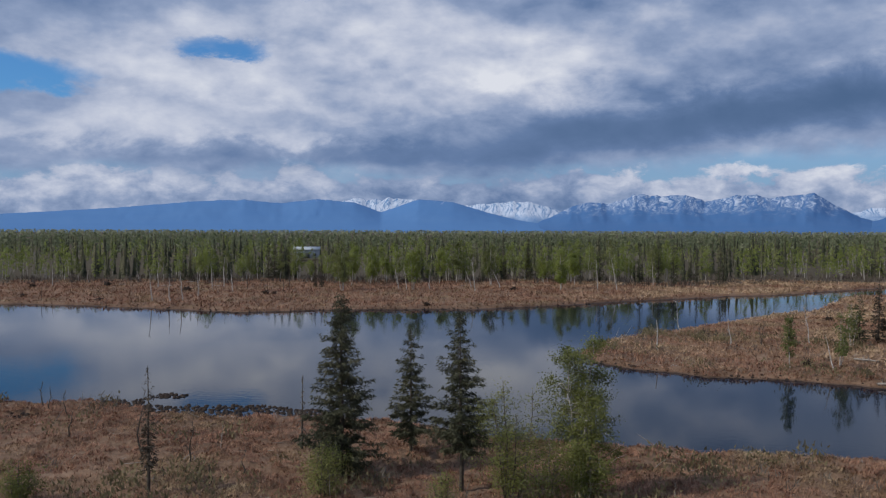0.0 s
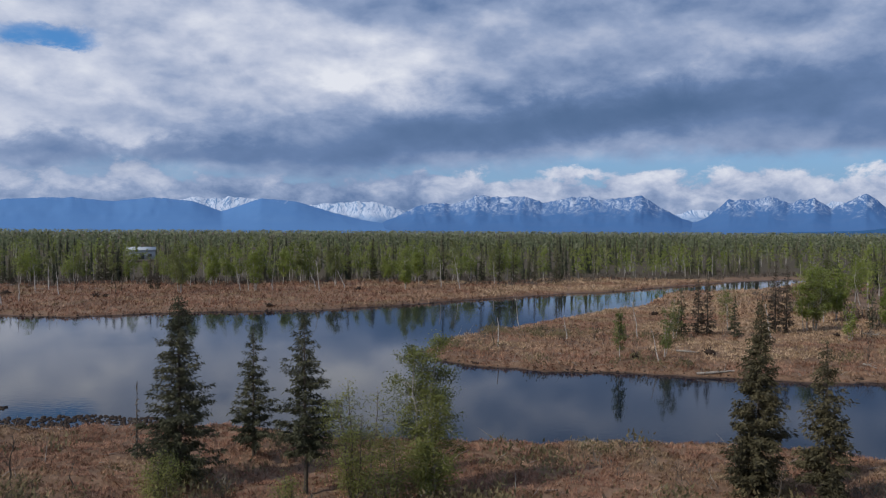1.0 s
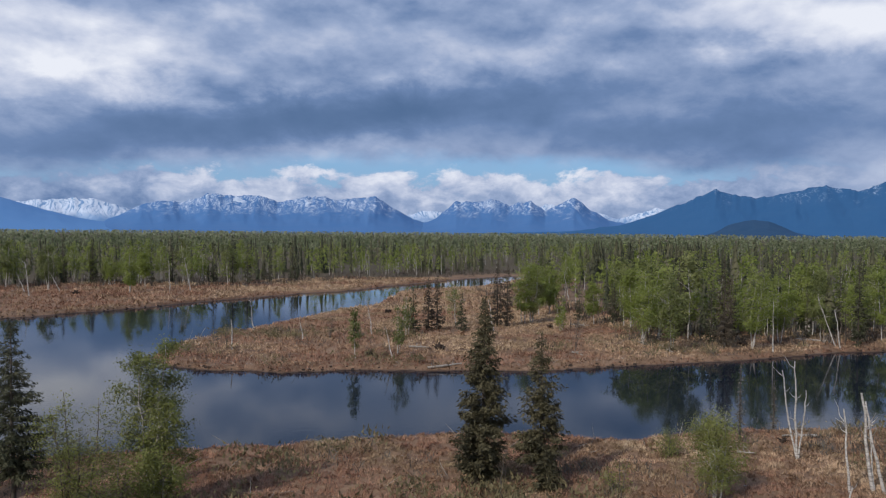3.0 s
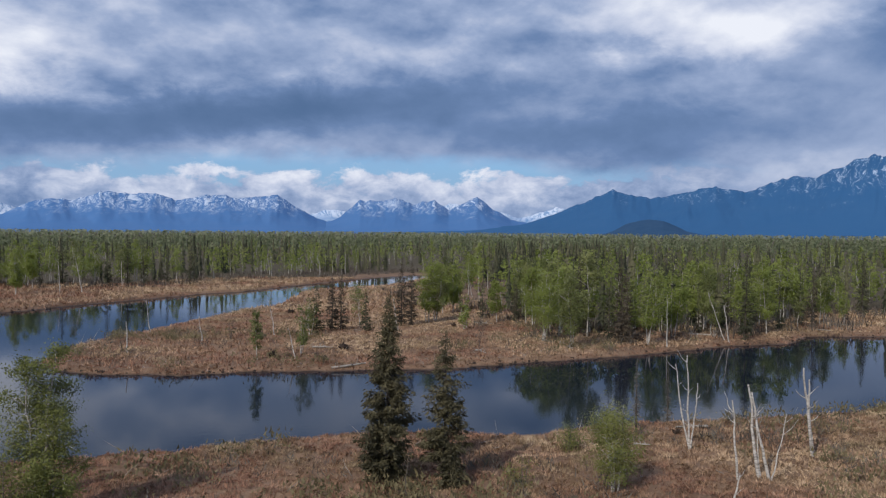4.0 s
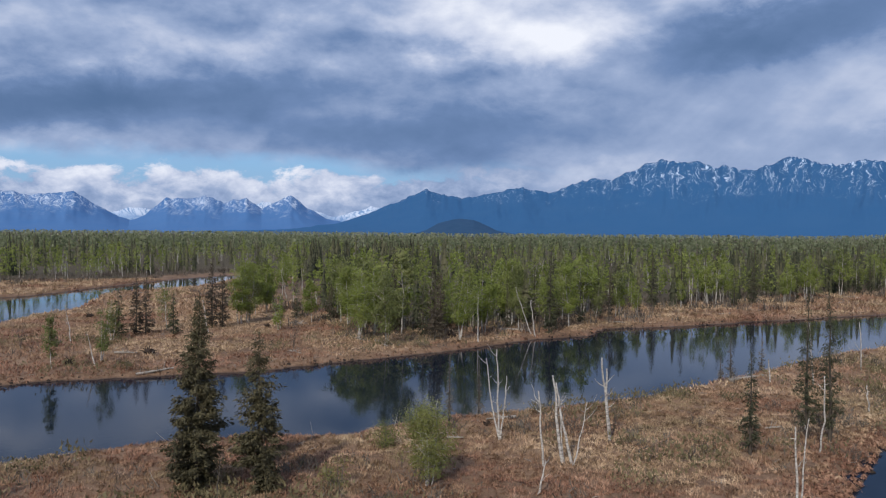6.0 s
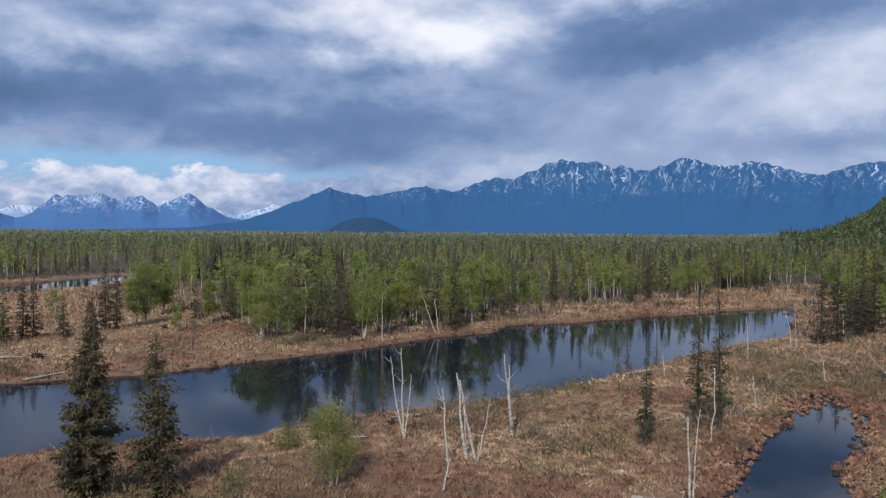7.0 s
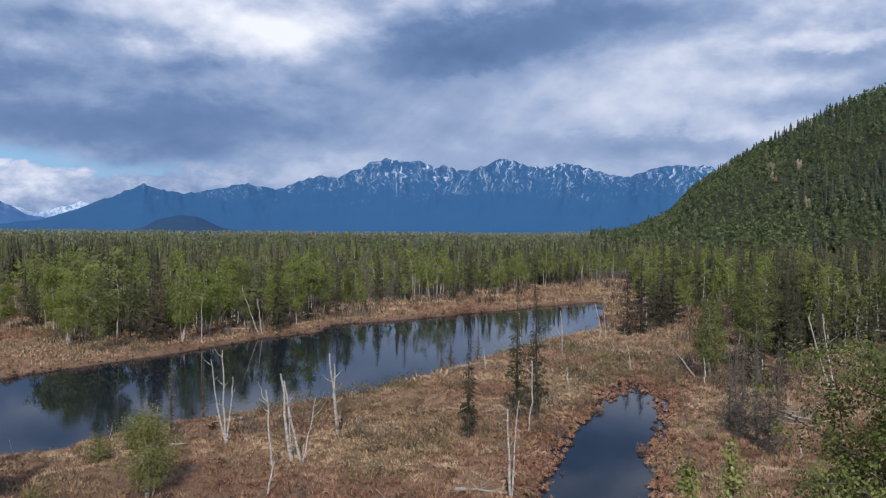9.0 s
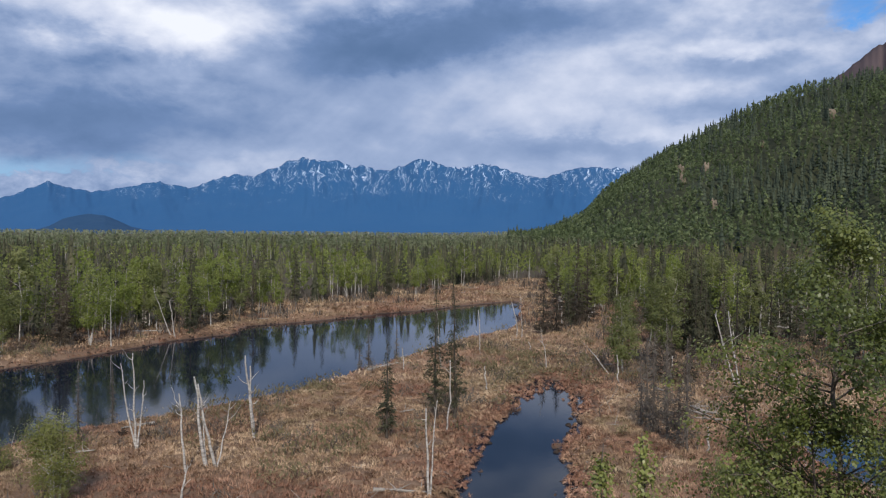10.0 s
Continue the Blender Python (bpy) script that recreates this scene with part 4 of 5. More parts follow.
def woods():
    rng = np.random.default_rng(21)
    x, y = random_places(40000, 100, 330, -33, 106, rng)
    s = outside(x, y, CLEARING)
    dens = vnoise(x, y, 0.045, 3)
    chance = (0.08 + 0.95 * smooth(0.40, 0.54, dens)) * np.where(outside(x, y, OPENING) < 0, 0.10, 1.0)
    chance = chance * np.where((y > 165) & (x < 90), 0.10 + 0.90 * smooth(8, 75, s), 1.0)
    ok = (s > 4) & (s < 46) & (shore_distance(x, y) > 3) & (rng.random(len(x)) < chance)
    x, y = x[ok], y[ok]
    keep = thinned(x, y, 2.7)[:2900]
    x1, y1 = x[keep], y[keep]
    x, y = random_places(12000, 110, 480, -33, 106, rng)
    chance = (0.15 + 0.95 * smooth(0.36, 0.52, vnoise(x, y, 0.03, 3))) * np.where(outside(x, y, OPENING) < 0, 0.08, 1.0)
    ok = (outside(x, y, CLEARING) > 46) & (shore_distance(x, y) > 3) & (rng.random(len(x)) < chance)
    x, y = x[ok], y[ok]
    keep = thinned(x, y, 4.6)[:2000]
    x, y = np.concatenate([x1, x[keep]]), np.concatenate([y1, y[keep]])
    seen = (np.abs(np.degrees(np.arctan2(x, y)) + 9.15) > 0.75) | (y < 0) | (rng.random(len(x)) < 0.12)  # a gap in the woods before the building
    x, y = x[seen], y[seen]
    firs = rng.random(len(x)) < 0.33 - 0.08 * smooth(150, 300, np.hypot(x, y)) + 2.4 * (vnoise(x + 300, y, 0.035, 2) - 0.49)
    dull = rng.random(len(x)) < 0.35 + 0.22 * smooth(70, 82, np.degrees(np.arctan2(x, y)))
    stand("middle_woods_birch", "birch", x[~firs & ~dull], y[~firs & ~dull], 4.5, 10.6, BIRCH, "birch woods in fresh spring leaf", 115, 0.42, 2.1, 31, BARK_WHITE)
    stand("middle_woods_olive", "birch", x[~firs & dull], y[~firs & dull], 3.5, 10.0, BIRCH_DULL, "half-leafed olive birch woods", 84, 0.38, 2.0, 39, BARK_WHITE)
    stand("middle_woods_spruce", "spruce", x[firs], y[firs], 4.5, 12.5, SPRUCE, "dark spruces standing in the birch woods", 77, 0.26, 1.35, 32)
    x, y = random_places(11000, 470, 1000, -33, 106, rng)
    ok = (hill_height(x, y) < 4) & (rng.random(len(x)) < 0.35 + vnoise(x, y, 0.01, 2))
    x, y = x[ok], y[ok]
    firs = rng.random(len(x)) < 0.20
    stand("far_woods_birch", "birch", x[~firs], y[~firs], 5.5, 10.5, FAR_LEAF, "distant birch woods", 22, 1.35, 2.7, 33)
    stand("far_woods_spruce", "spruce", x[firs], y[firs], 5, 9.5, SPRUCE, "distant spruce woods", 28, 0.7, 1.6, 34)
    x, y = random_places(9000, 1000, 3400, -33, 106, rng)
    firs = rng.random(len(x)) < 0.03
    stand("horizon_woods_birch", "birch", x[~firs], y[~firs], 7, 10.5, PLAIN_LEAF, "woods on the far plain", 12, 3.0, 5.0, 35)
    stand("horizon_woods_spruce", "spruce", x[firs], y[firs], 8, 12.5, SPRUCE, "spruces on the far plain", 28, 1.4, 2.0, 36)
    x, y = random_places(60000, 430, 1060, 75, 108, rng)
    ok = (hill_height(x, y) > 3) & (rng.random(len(x)) < 0.3 + 1.2 * vnoise(x, y, 0.016, 3))
    x, y = x[ok], y[ok]
    keep = thinned(x, y, 5.0)[:5600]
    x, y = x[keep], y[keep]
    firs = rng.random(len(x)) < 0.14 + 0.24 * smooth(10, 90, hill_height(x, y)) - 2.6 * (vnoise(x + 90, y, 0.014, 3) - 0.5)
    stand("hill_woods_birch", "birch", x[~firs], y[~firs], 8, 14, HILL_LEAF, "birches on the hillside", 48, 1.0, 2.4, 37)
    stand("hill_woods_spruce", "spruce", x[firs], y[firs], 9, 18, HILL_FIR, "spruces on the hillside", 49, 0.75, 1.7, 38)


woods()

# ---------------------------------------------------------------- single trees


def tree(name, label, wood, crown, bark, leaves, place, turn=0.0, group="", scale=1.0):
    base = tagged(new(name), label, "tree", group)
    piece("trunk", *wood, bark, base, smooth=True)
    if crown is not None:
        piece("crown", *crown, leaves, base)
    x, y = place
    base.matrix_basis = Matrix.LocRotScale((x, y, float(land_height(x, y)) - 0.05), Euler((0, 0, turn)), (scale,) * 3)
    return base


def again(thing, place, turn, scale):
    x, y = place
    copy_scale = Matrix.Diagonal((scale / thing.scale[0],) * 3 + (1,))
    return copy_thing(thing, Matrix.Translation((x, y, float(land_height(x, y)) - 0.05)) @ Matrix.Rotation(turn, 4, "Z") @ copy_scale)


# spruces of the near bank
for x, y, h, wide, first, seed, label in (
        (-6.3, 52.4, 11.6, 2.3, 0.05, 101, "tall full dark green spruce on the near bank"),
        (-2.2, 58.5, 8.8, 1.75, 0.14, 102, "open-branched dark spruce by the water"),
        (1.1, 49.7, 10.7, 1.55, 0.22, 103, "slender dark spruce with a bare lower stem"),
        (26.7, 44.3, 11.4, 1.7, 0.04, 104, "tall dense dark spruce on the near bank"),
        (29.6, 42.2, 9.2, 1.4, 0.16, 105, "narrow ragged spruce beside a taller one"),
        (29.2, 41.0, 2.6, 0.8, 0.02, 110, "small green spruce under a larger one")):
    full = seed >= 104
    w, c = spruce_parts(h, wide * (1.12 if full else 1.3), 52 if full else 44, seed, first, 0.30 if full else 0.40, step=0.15 if seed not in (102, 105) else 0.22, width=0.2 if full else 0.16, full=full)
    tree("spruce", label, w, c, BARK_DARK, SPRUCE_NEAR if full else SPRUCE, (x, y), group="spruces on the near bank")
w, c = spruce_parts(7.2, 0.6, 34, 106, 0.2, 0.4)
tree("spruce", "thin half-dead black spruce in the sedge", w, c, BARK_DARK, SPRUCE_BROWN, (-17.0, 48.5))
for x, y, h, wide, seed in ((65.8, 22.9, 10.9, 1.0, 107), (66.3, 21.4, 11.0, 1.1, 108), (58.2, 24.1, 7.4, 0.95, 109)):
    w, c = spruce_parts(h, wide, 30, seed, 0.12, 0.42)
    tree("spruce", "thin ragged spruce with gaps between its limbs", w, c, BARK_DARK, SPRUCE, (x, y), group="spruces by the pond")
for x, y, h, wide, seed in ((85.7, 37.7, 4.6, 0.5, 111), (85.3, 38.6, 2.6, 0.4, 112), (98.9, 39.7, 4.4, 0.45, 113), (49.4, 44.7, 5.8, 0.38, 114), (54.3, 45.8, 4.9, 0.34, 115), (-9.9, 59.3, 5.2, 0.3, 116)):
    w, c = spruce_parts(h, wide, 26, seed, 0.1, 0.45, twig_len=0.3)
    tree("spruce", "spindly dying spruce hung with grey lichen", w, c, BARK_DARK, LICHEN, (x, y), group="dying spruces along the shore")

for k, (x, y, h) in enumerate(((65.3, 4.2, 7.2), (62.4, 2.7, 6.2), (66.4, 5.4, 5.6), (68.7, 5.6, 7.6), (67.9, 3.0, 7.4), (69.6, 6.6, 6.4), (71.5, 4.8, 8.0), (72.3, 6.4, 6.6), (64.0, 3.4, 5.0))):
    w, c = spruce_parts(h, 0.95, 16, 170 + k, 0.06, 0.45, twig_len=0.30)
    tree("spruce", "grey dead spruce hung with lichen in a thicket", w, c, TWIG, LICHEN, (x, y), group="dead spruce thicket")

# birches of the near bank
w, c = birch_parts(9.6, 2.2, 26000, 120, 4, 0.100, 0.10, 0.02, clump=18, fluff=0.75)
tree("birch", "leafy young birch with white stems on the bank", w, c, BARK_WHITE, BIRCH_NEAR, (8.0, 47.7))
w, c = birch_parts(7.0, 1.9, 10000, 121, 6, 0.085, 0.08, clump=10, fluff=0.75)
tree("birch", "half-leafed bushy birch on the bank", w, c, TWIG, BIRCH_NEAR, (3.9, 48.2))
w, c = birch_parts(5.4, 2.1, 12500, 122, 4, 0.09, 0.16, clump=14, fluff=0.75)
tree("birch", "small green birch in the sedge", w, c, BARK_WHITE, BIRCH_NEAR, (37.3, 35.2))
for x, y, h, wide, n, seed in ((-7.0, 48.4, 3.4, 1.3, 1500, 124), (-23.6, 47.0, 2.6, 1.2, 1400, 125), (33.1, 39.1, 2.0, 0.6, 350, 126), (41.7, 44.0, 1.9, 1.3, 700, 127), (5.8, 46.0, 4.0, 1.6, 1500, 128), (0.0, 45.5, 2.6, 0.9, 700, 129)):
    w, c = birch_parts(h, wide, int(n * 2.6), seed, 4, 0.085, 0.05)
    tree("birch_bush", "low bush of young green birch shoots", w, c, TWIG, BIRCH_NEAR, (x, y), group="birch bushes on the near bank")
w, c = birch_parts(16.2, 4.4, 46000, 123, 2, 0.085, 0.36, 0.02, clump=60, fluff=0.62, pointed=True, taper=12.0)
tree("cottonwood", "cottonwood with glossy green leaves close by", w, c, TWIG, COTTON, (23.9, -2.9))
for az, d, h, seed in ((82.5, 24, 9.7, 141), (85.0, 23, 10.3, 142), (88.3, 22, 10.0, 143), (91.1, 23, 12.0, 144)):
    w, c = birch_parts(h, 0.42 if seed < 144 else 0.75, 1500 if seed < 144 else 900, seed, 1, 0.105, 0.45 if seed < 144 else 0.62, 0.01, clump=24, fluff=0.8, pointed=True)
    tree("cottonwood", "slim cottonwood shoot with pale new leaves", w, c, TWIG, COTTON, (d * math.sin(radians(az)), d * math.cos(radians(az))), group="slim cottonwoods")

# dead birches, in the places where they stand: x, y, height, lean to x and y
NEAR_SNAGS = [
              (103.3, 30.0, 5.6, 0, 0.4), (94.8, 19.6, 4.8, -0.2, 1.0), (105.5, 23.7, 1.5, 0, 0.2), (78.9, 22.1, 2.6, 0, 0), (87.2, 34.1, 2.7, -0.1, 0.2), (99.1, 36.5, 0.9, 0, 0),
              (121.8, 29.8, 5.2, -0.2, 0.6), (122, 29.0, 6.8, -0.1, 0.2), (90.3, 30.8, 7.2, -0.1, 0.2), (62.6, 20.9, 5.7, 0.1, -0.3)]
SPIT_SNAGS = [(43.6, 93.9, 4, -0.9, 0.4), (49.3, 113.1, 5.3, -0.7, 0.3), (67.8, 109.2, 5.1, -1, 0.6), (115.2, 153.6, 6.5, -1.1, 0.8), (90.3, 76.4, 7.2, 0.1, -0.1),
              (102.8, 75.6, 5.5, -0.7, 0.9), (103.4, 76.9, 7.1, -1.5, 2), (141.8, 91.7, 9.5, 0, 0), (27.7, 108.3, 4, -0.4, 0.1), (36, 128.1, 5.1, -0.4, 0.1), (39.1, 114.3, 3.5, -0.5, 0.2),
              (139.1, 26.3, 5.8, -0.1, 0.5), (62.7, 1.3, 1.8, 0, -0.1), (93.4, 12.2, 3.6, -0.45, 3.2), (87.7, 10.6, 3, 0, 0.1)]
FAR_SNAGS = [(-62.4, 181.1, 6.8, -0.5), (-57.8, 178.6, 6.2, -0.3), (-55.2, 190.1, 5.6, -0.3), (-55.9, 181.4, 6.5, -0.6), (-73.3, 217, 6.7, 0), (-58.5, 213.8, 6.6, 0), (-56.5, 217.8, 7.8, 0),
             (-101.9, 219.8, 6.5, 0), (-99.7, 237, 3.4, -0.5), (-86, 238, 3.1, 0), (-50.6, 203.2, 5.7, -0.3), (-11, 212.1, 6.5, -1.3), (-9.1, 212.2, 5.5, -0.8), (-3.4, 216.3, 5.3, 0), (7.6, 220.7, 5.1, -1.7),
             (8, 209.3, 7.8, -1.1), (15, 217.1, 5.8, -3), (44.3, 214.5, 9.4, -1.7), (39.3, 214.3, 8.3, -0.4)]
for k, (x, y, h, lx, ly) in enumerate(NEAR_SNAGS + SPIT_SNAGS):
    thick = 0.095 if h > 3 else 0.08
    if k < 10 and h > 3:
        thick *= 0.8 + 0.012 * (60 - min(60, math.hypot(x, y)))
    tall = h > 3.2
    label = "broken white dead birch standing in the sedge" if tall else "short weathered stub of a dead birch"
    tree("dead_birch", label, snag_parts(h, 300 + k, 5 if tall and k % 3 else 2, thick, (lx, ly), k % 3 == 0 or not tall), None, BARK_WHITE, None, (x, y), group="dead birches")


def forked_snag(x, y, stems, seed, label):
    """A bleached birch whose stems part near the ground; each stem: reach to the side, depth, height, radius, twigs."""
    rng = np.random.default_rng(seed)
    d = math.hypot(x, y)
    side, away = np.array([y / d, -x / d]), np.array([x / d, y / d])
    base = tagged(new("dead_birch"), label, "tree", "dead birches")
    for reach, depth, h, radius, twigs in stems:
        n = 12
        s = np.linspace(0, 1, n)
        sway = np.cumsum(rng.normal(0, 0.035, (n, 2)), 0)
        path = np.column_stack([np.outer(s ** 0.85, side * reach + away * depth) + sway - sway[0], -0.15 + s * (h + 0.15)])
        parts = [tube(path, radius * 0.78 * (1 - 0.55 * s), 8)]
        for _ in range(twigs):
            u = rng.uniform(0.4, 0.98)
            root = np.array([np.interp(u, s, path[:, i]) for i in range(3)])
            a, r = rng.uniform(0, 6.283), rng.uniform(0.25, 0.9)
            q = np.linspace(0, 1, 5)[:, None]
            limb = root + np.array([math.cos(a), math.sin(a), 0]) * r * q + np.array([0, 0, rng.uniform(0.5, 1.5)]) * r * q ** 1.4
            limb[1:] += rng.normal(0, 0.04, (4, 3))
            parts.append(tube(limb, np.linspace(radius * 0.32, 0.008, 5), 4))
        piece("stem", *joined(parts), BARK_WHITE, base, smooth=True)
    base.location = (x, y, float(land_height(x, y)) - 0.05)


for k, (x, y, stems, label) in enumerate((
        (49.1, 39.3, ((-1.22, 0.3, 6.1, 0.10, 3), (-0.35, 0.0, 6.8, 0.11, 4), (0.54, -0.2, 4.9, 0.09, 2)), "dead white birch with three forking stems"),
        (44.9, 32.2, ((-0.45, 0.1, 5.1, 0.11, 5),), "thin grey-white dead birch beside thicker ones"),
        (46.5, 31.8, ((-0.92, 0.2, 5.9, 0.16, 2), (-0.35, 0.5, 4.2, 0.08, 3)), "thick broken white birch snag leaning in the sedge"),
        (46.9, 31.3, ((-1.06, 0.0, 5.5, 0.14, 3), (0.72, 0.2, 4.3, 0.075, 4)), "broken white birch snag with a crooked side limb"),
        (54.4, 33.1, ((-0.70, 0.1, 6.2, 0.15, 3), (-0.31, -0.1, 5.4, 0.14, 3)), "double-stemmed bleached birch snag near the shore"),
        (40.4, 29.5, ((0.36, 0.0, 2.1, 0.10, 2),), "short leaning white birch stub in the sedge"),
        (46.1, 16.4, ((-0.17, 0.0, 5.4, 0.12, 2), (0.45, 0.1, 5.9, 0.08, 3)), "crooked white dead birch by the pond"),
        (84.7, -1.3, ((-2.69, 0.4, 7.8, 0.13, 4), (-1.32, 0.2, 8.2, 0.12, 4)), "pair of leaning white birch stems before spruces"))):
    forked_snag(x, y, stems, 330 + k, label)
for k, (x, y, h, lx) in enumerate(FAR_SNAGS):
    tree("dead_birch", "pale bare birch stem on the far bank", snag_parts(h, 360 + k, 4, 0.15, (lx, 0), False), None, BARK_WHITE, None, (x, y), group="dead birches on the far bank")
for k, (x, y, h) in enumerate(((-34.8, 73, 2.3), (-33.6, 71.7, 2.0), (-31.1, 69.9, 2.1), (-16.4, 54.5, 3.5), (-17.2, 51.5, 1.1), (-20.5, 57.2, 4.5), (25.7, 40.3, 2.9), (62.9, 76.2, 1.5), (-87, 183, 3.8),
                              (-38.5, 203.7, 6.3), (-38.5, 210.9, 7.6), (-48.9, 210.5, 5.9), (-27.5, 62, 2.2), (-14.0, 50.5, 1.5), (-12.5, 52.5, 1.6))):
    tree("dead_spruce", "grey dead spruce pole with a few dry twigs", snag_parts(h, 400 + k, 9, 0.05 + 0.006 * h, (0.02, 0.03), False), None, BARK_DARK, None, (x, y), group="dead spruce poles")

# trees that stand alone on the spit and before the far woods: x, y, height, half width
SPIT_BIRCHES = [(39.1, 94.7, 5.9, 0.8), (45, 95.3, 6.1, 1.0), (54.1, 111.5, 5.6, 1.3), (66, 117.9, 6.6, 2.2), (78.1, 116.2, 9.7, 2.3), (79.9, 117.2, 10, 2.2), (87.9, 126.2, 8.7, 2.0),
                (92, 128.9, 9, 2.2), (78, 106.1, 5.6, 1.0), (88.7, 111.5, 6.8, 1.9), (80.3, 84.5, 9.6, 2.7), (80.6, 90.5, 9.8, 2.9), (86.8, 100.4, 9.2, 2.3), (88.5, 95.5, 9.8, 2.5),
                (90.6, 80.2, 10.8, 2.6), (107.9, 82.7, 10, 2.4), (111.6, 88, 10.5, 2.4), (112, 80, 9.7, 2.2), (116.5, 79, 10.8, 2.4), (98.5, 82.5, 9.4, 2.4)]
FAR_BIRCHES = [(-24.6, 207.9, 12, 2.6), (-24.2, 223.4, 11.8, 2.8), (-20, 232.2, 10.4, 2.6), (-7.4, 212.3, 11.2, 2.4), (-1, 233.1, 9.3, 2.6), (13.2, 229.3, 11.2, 2.8), (29.9, 213.9, 10.4, 2.2),
               (36, 230.4, 8.9, 2.4), (28.5, 239.1, 9.8, 2.6), (93.1, 10.7, 8.4, 2.2), (119.2, 10.4, 10.2, 1.8), (95.8, 6, 11.6, 1.9), (123.4, 13.5, 6.5, 2.0), (128.1, 2.4, 12.1, 2.2)]
SPIT_SPRUCES = [(55.5, 112.2, 7, 1.2), (59.4, 114.8, 8.5, 1.3), (60.6, 114.3, 8.8, 1.2), (63.7, 111.9, 6.1, 1.0), (71.5, 114.3, 11, 1.5), (72.9, 113.6, 10.3, 1.3), (90.2, 117.4, 5.7, 0.9),
                (88.1, 82.6, 12.5, 1.9), (90.4, 87.3, 8.8, 1.3), (92.6, 85.8, 9.5, 1.4), (106.1, 75.5, 12, 1.6), (112, 3.6, 13.4, 2.3), (145, -5.5, 14.4, 2.7), (154.0, -8.6, 12.6, 1.9), (122.7, 1, 11.6, 2.3),
                (113, 5.4, 14.0, 2.2), (146.5, -3.4, 12.2, 1.7), (127.1, 26.9, 10.4, 1.7), (129.9, 25.4, 12.0, 1.7), (139.8, 23.9, 13.3, 1.8), (144.7, 22.9, 13.0, 1.8),
                (115.5, 81.3, 11.9, 1.8), (162.7, 98.2, 10.6, 1.9), (90.4, 93.4, 13.0, 1.8), (111.2, 94.5, 13.3, 1.6), (191.3, 87.9, 15.2, 2.0)]
FAR_SPRUCES = [(-52.8, 255.3, 10.8, 1.8), (-50.9, 255.4, 11.5, 1.8), (-48.5, 253.3, 11.8, 1.9), (-46.2, 253.5, 11.7, 1.9), (-44.7, 255.7, 10.8, 1.8), (25.1, 248.8, 12.1, 2.2), (18.5, 259.1, 14.3, 1.6),
               (-33.2, 218.9, 7.9, 0.8), (-31.5, 218.9, 7.9, 0.8), (89.7, 5.6, 5.7, 1.2), (90.4, 3.8, 4.9, 1.2), (90.5, 7.1, 5.8, 1.1)]
for k, (x, y, h, wide) in enumerate(SPIT_BIRCHES + FAR_BIRCHES):
    w, c = birch_parts(h, wide, int((1200 + 420 * h * min(1.0, 110 / math.hypot(x, y))) * (0.3 if k < 4 or k == 8 else 1.0)), 500 + k, 1 + k % 3, 0.19 if math.hypot(x, y) < 150 else 0.26, 0.25, 0.05, 5)
    tree("birch", "birch in fresh green leaf above dry sedge", w, c, BARK_WHITE, BIRCH_DULL if k % 5 == 0 or k < 4 or (x > 80 and y < 20) else BIRCH, (x, y), group="birches at the edge of the woods")
for k, (x, y, h, wide) in enumerate(SPIT_SPRUCES + FAR_SPRUCES):
    brown = k in (1, 2, 4, 5, 7, 9, 17, 18, 19, 20, 23) or k >= len(SPIT_SPRUCES) + 7
    w, c = spruce_parts(h, wide, 20, 560 + k, 0.05, 0.34, 1.0, 0.32, 0.46, width=0.14)
    tree("spruce", "sparse brownish spruce among birches" if brown else "dark green spruce among birches", w, c, BARK_DARK, SPRUCE_BROWN if brown else SPRUCE, (x, y), group="spruces at the edge of the woods")

# the edge of the woods, tree by tree


def wood_edge():
    rng = np.random.default_rng(51)
    x, y = random_places(12000, 85, 300, -32, 105, rng)
    s = outside(x, y, CLEARING)
    ok = (s > 0) & (s < 5 + 12 * vnoise(x, y, 0.05, 2)) & (shore_distance(x, y) > 2.5) & (rng.random(len(x)) < (0.15 + smooth(0.36, 0.5, vnoise(x, y, 0.06, 2))) * np.where(outside(x, y, OPENING) < 0, 0.15, 1.0))
    x, y = x[ok], y[ok]
    keep = thinned(x, y, 2.6)
    order = keep[np.argsort(np.hypot(x[keep], y[keep]))][:330]
    models = {}
    for i in order:
        px, py = float(x[i]), float(y[i])
        right = px > 60 and py < 60
        fir = rng.random() < (0.5 if right else 0.27) + 2.2 * (float(vnoise(np.array(px + 300), np.array(py), 0.03, 2)) - 0.48)
        k = int(rng.integers(0, 6))
        turn, scale = float(rng.uniform(0, 6.28)), float(rng.uniform(0.55, 1.25))
        key = (fir, k)
        if key in models:
            again(models[key], (px, py), turn, scale)
        elif fir:
            w, c = spruce_parts(11.5, rng.uniform(1.1, 1.8), 13, 200 + k, 0.06, 0.32, 1.0, 0.42, 0.52, False, 0.15)
            models[key] = tree("spruce", "dark spruce at the edge of the woods", w, c, BARK_DARK, SPRUCE if k < 5 else SPRUCE_BROWN, (px, py), turn, "trees at the edge of the woods", scale)
        else:
            w, c = birch_parts(10.0, rng.uniform(1.9, 2.6), 1350, 220 + k, 1 + (k % 3), 0.27, 0.33, 0.05, 4, False, clump=14, fluff=1.15)
            models[key] = tree("birch", "birch with a white stem and fresh leaves", w, c, BARK_WHITE, BIRCH if k % 3 else BIRCH_DULL, (px, py), turn, "trees at the edge of the woods", scale)


wood_edge()

# ---------------------------------------------------------------- logs, roots, bushes


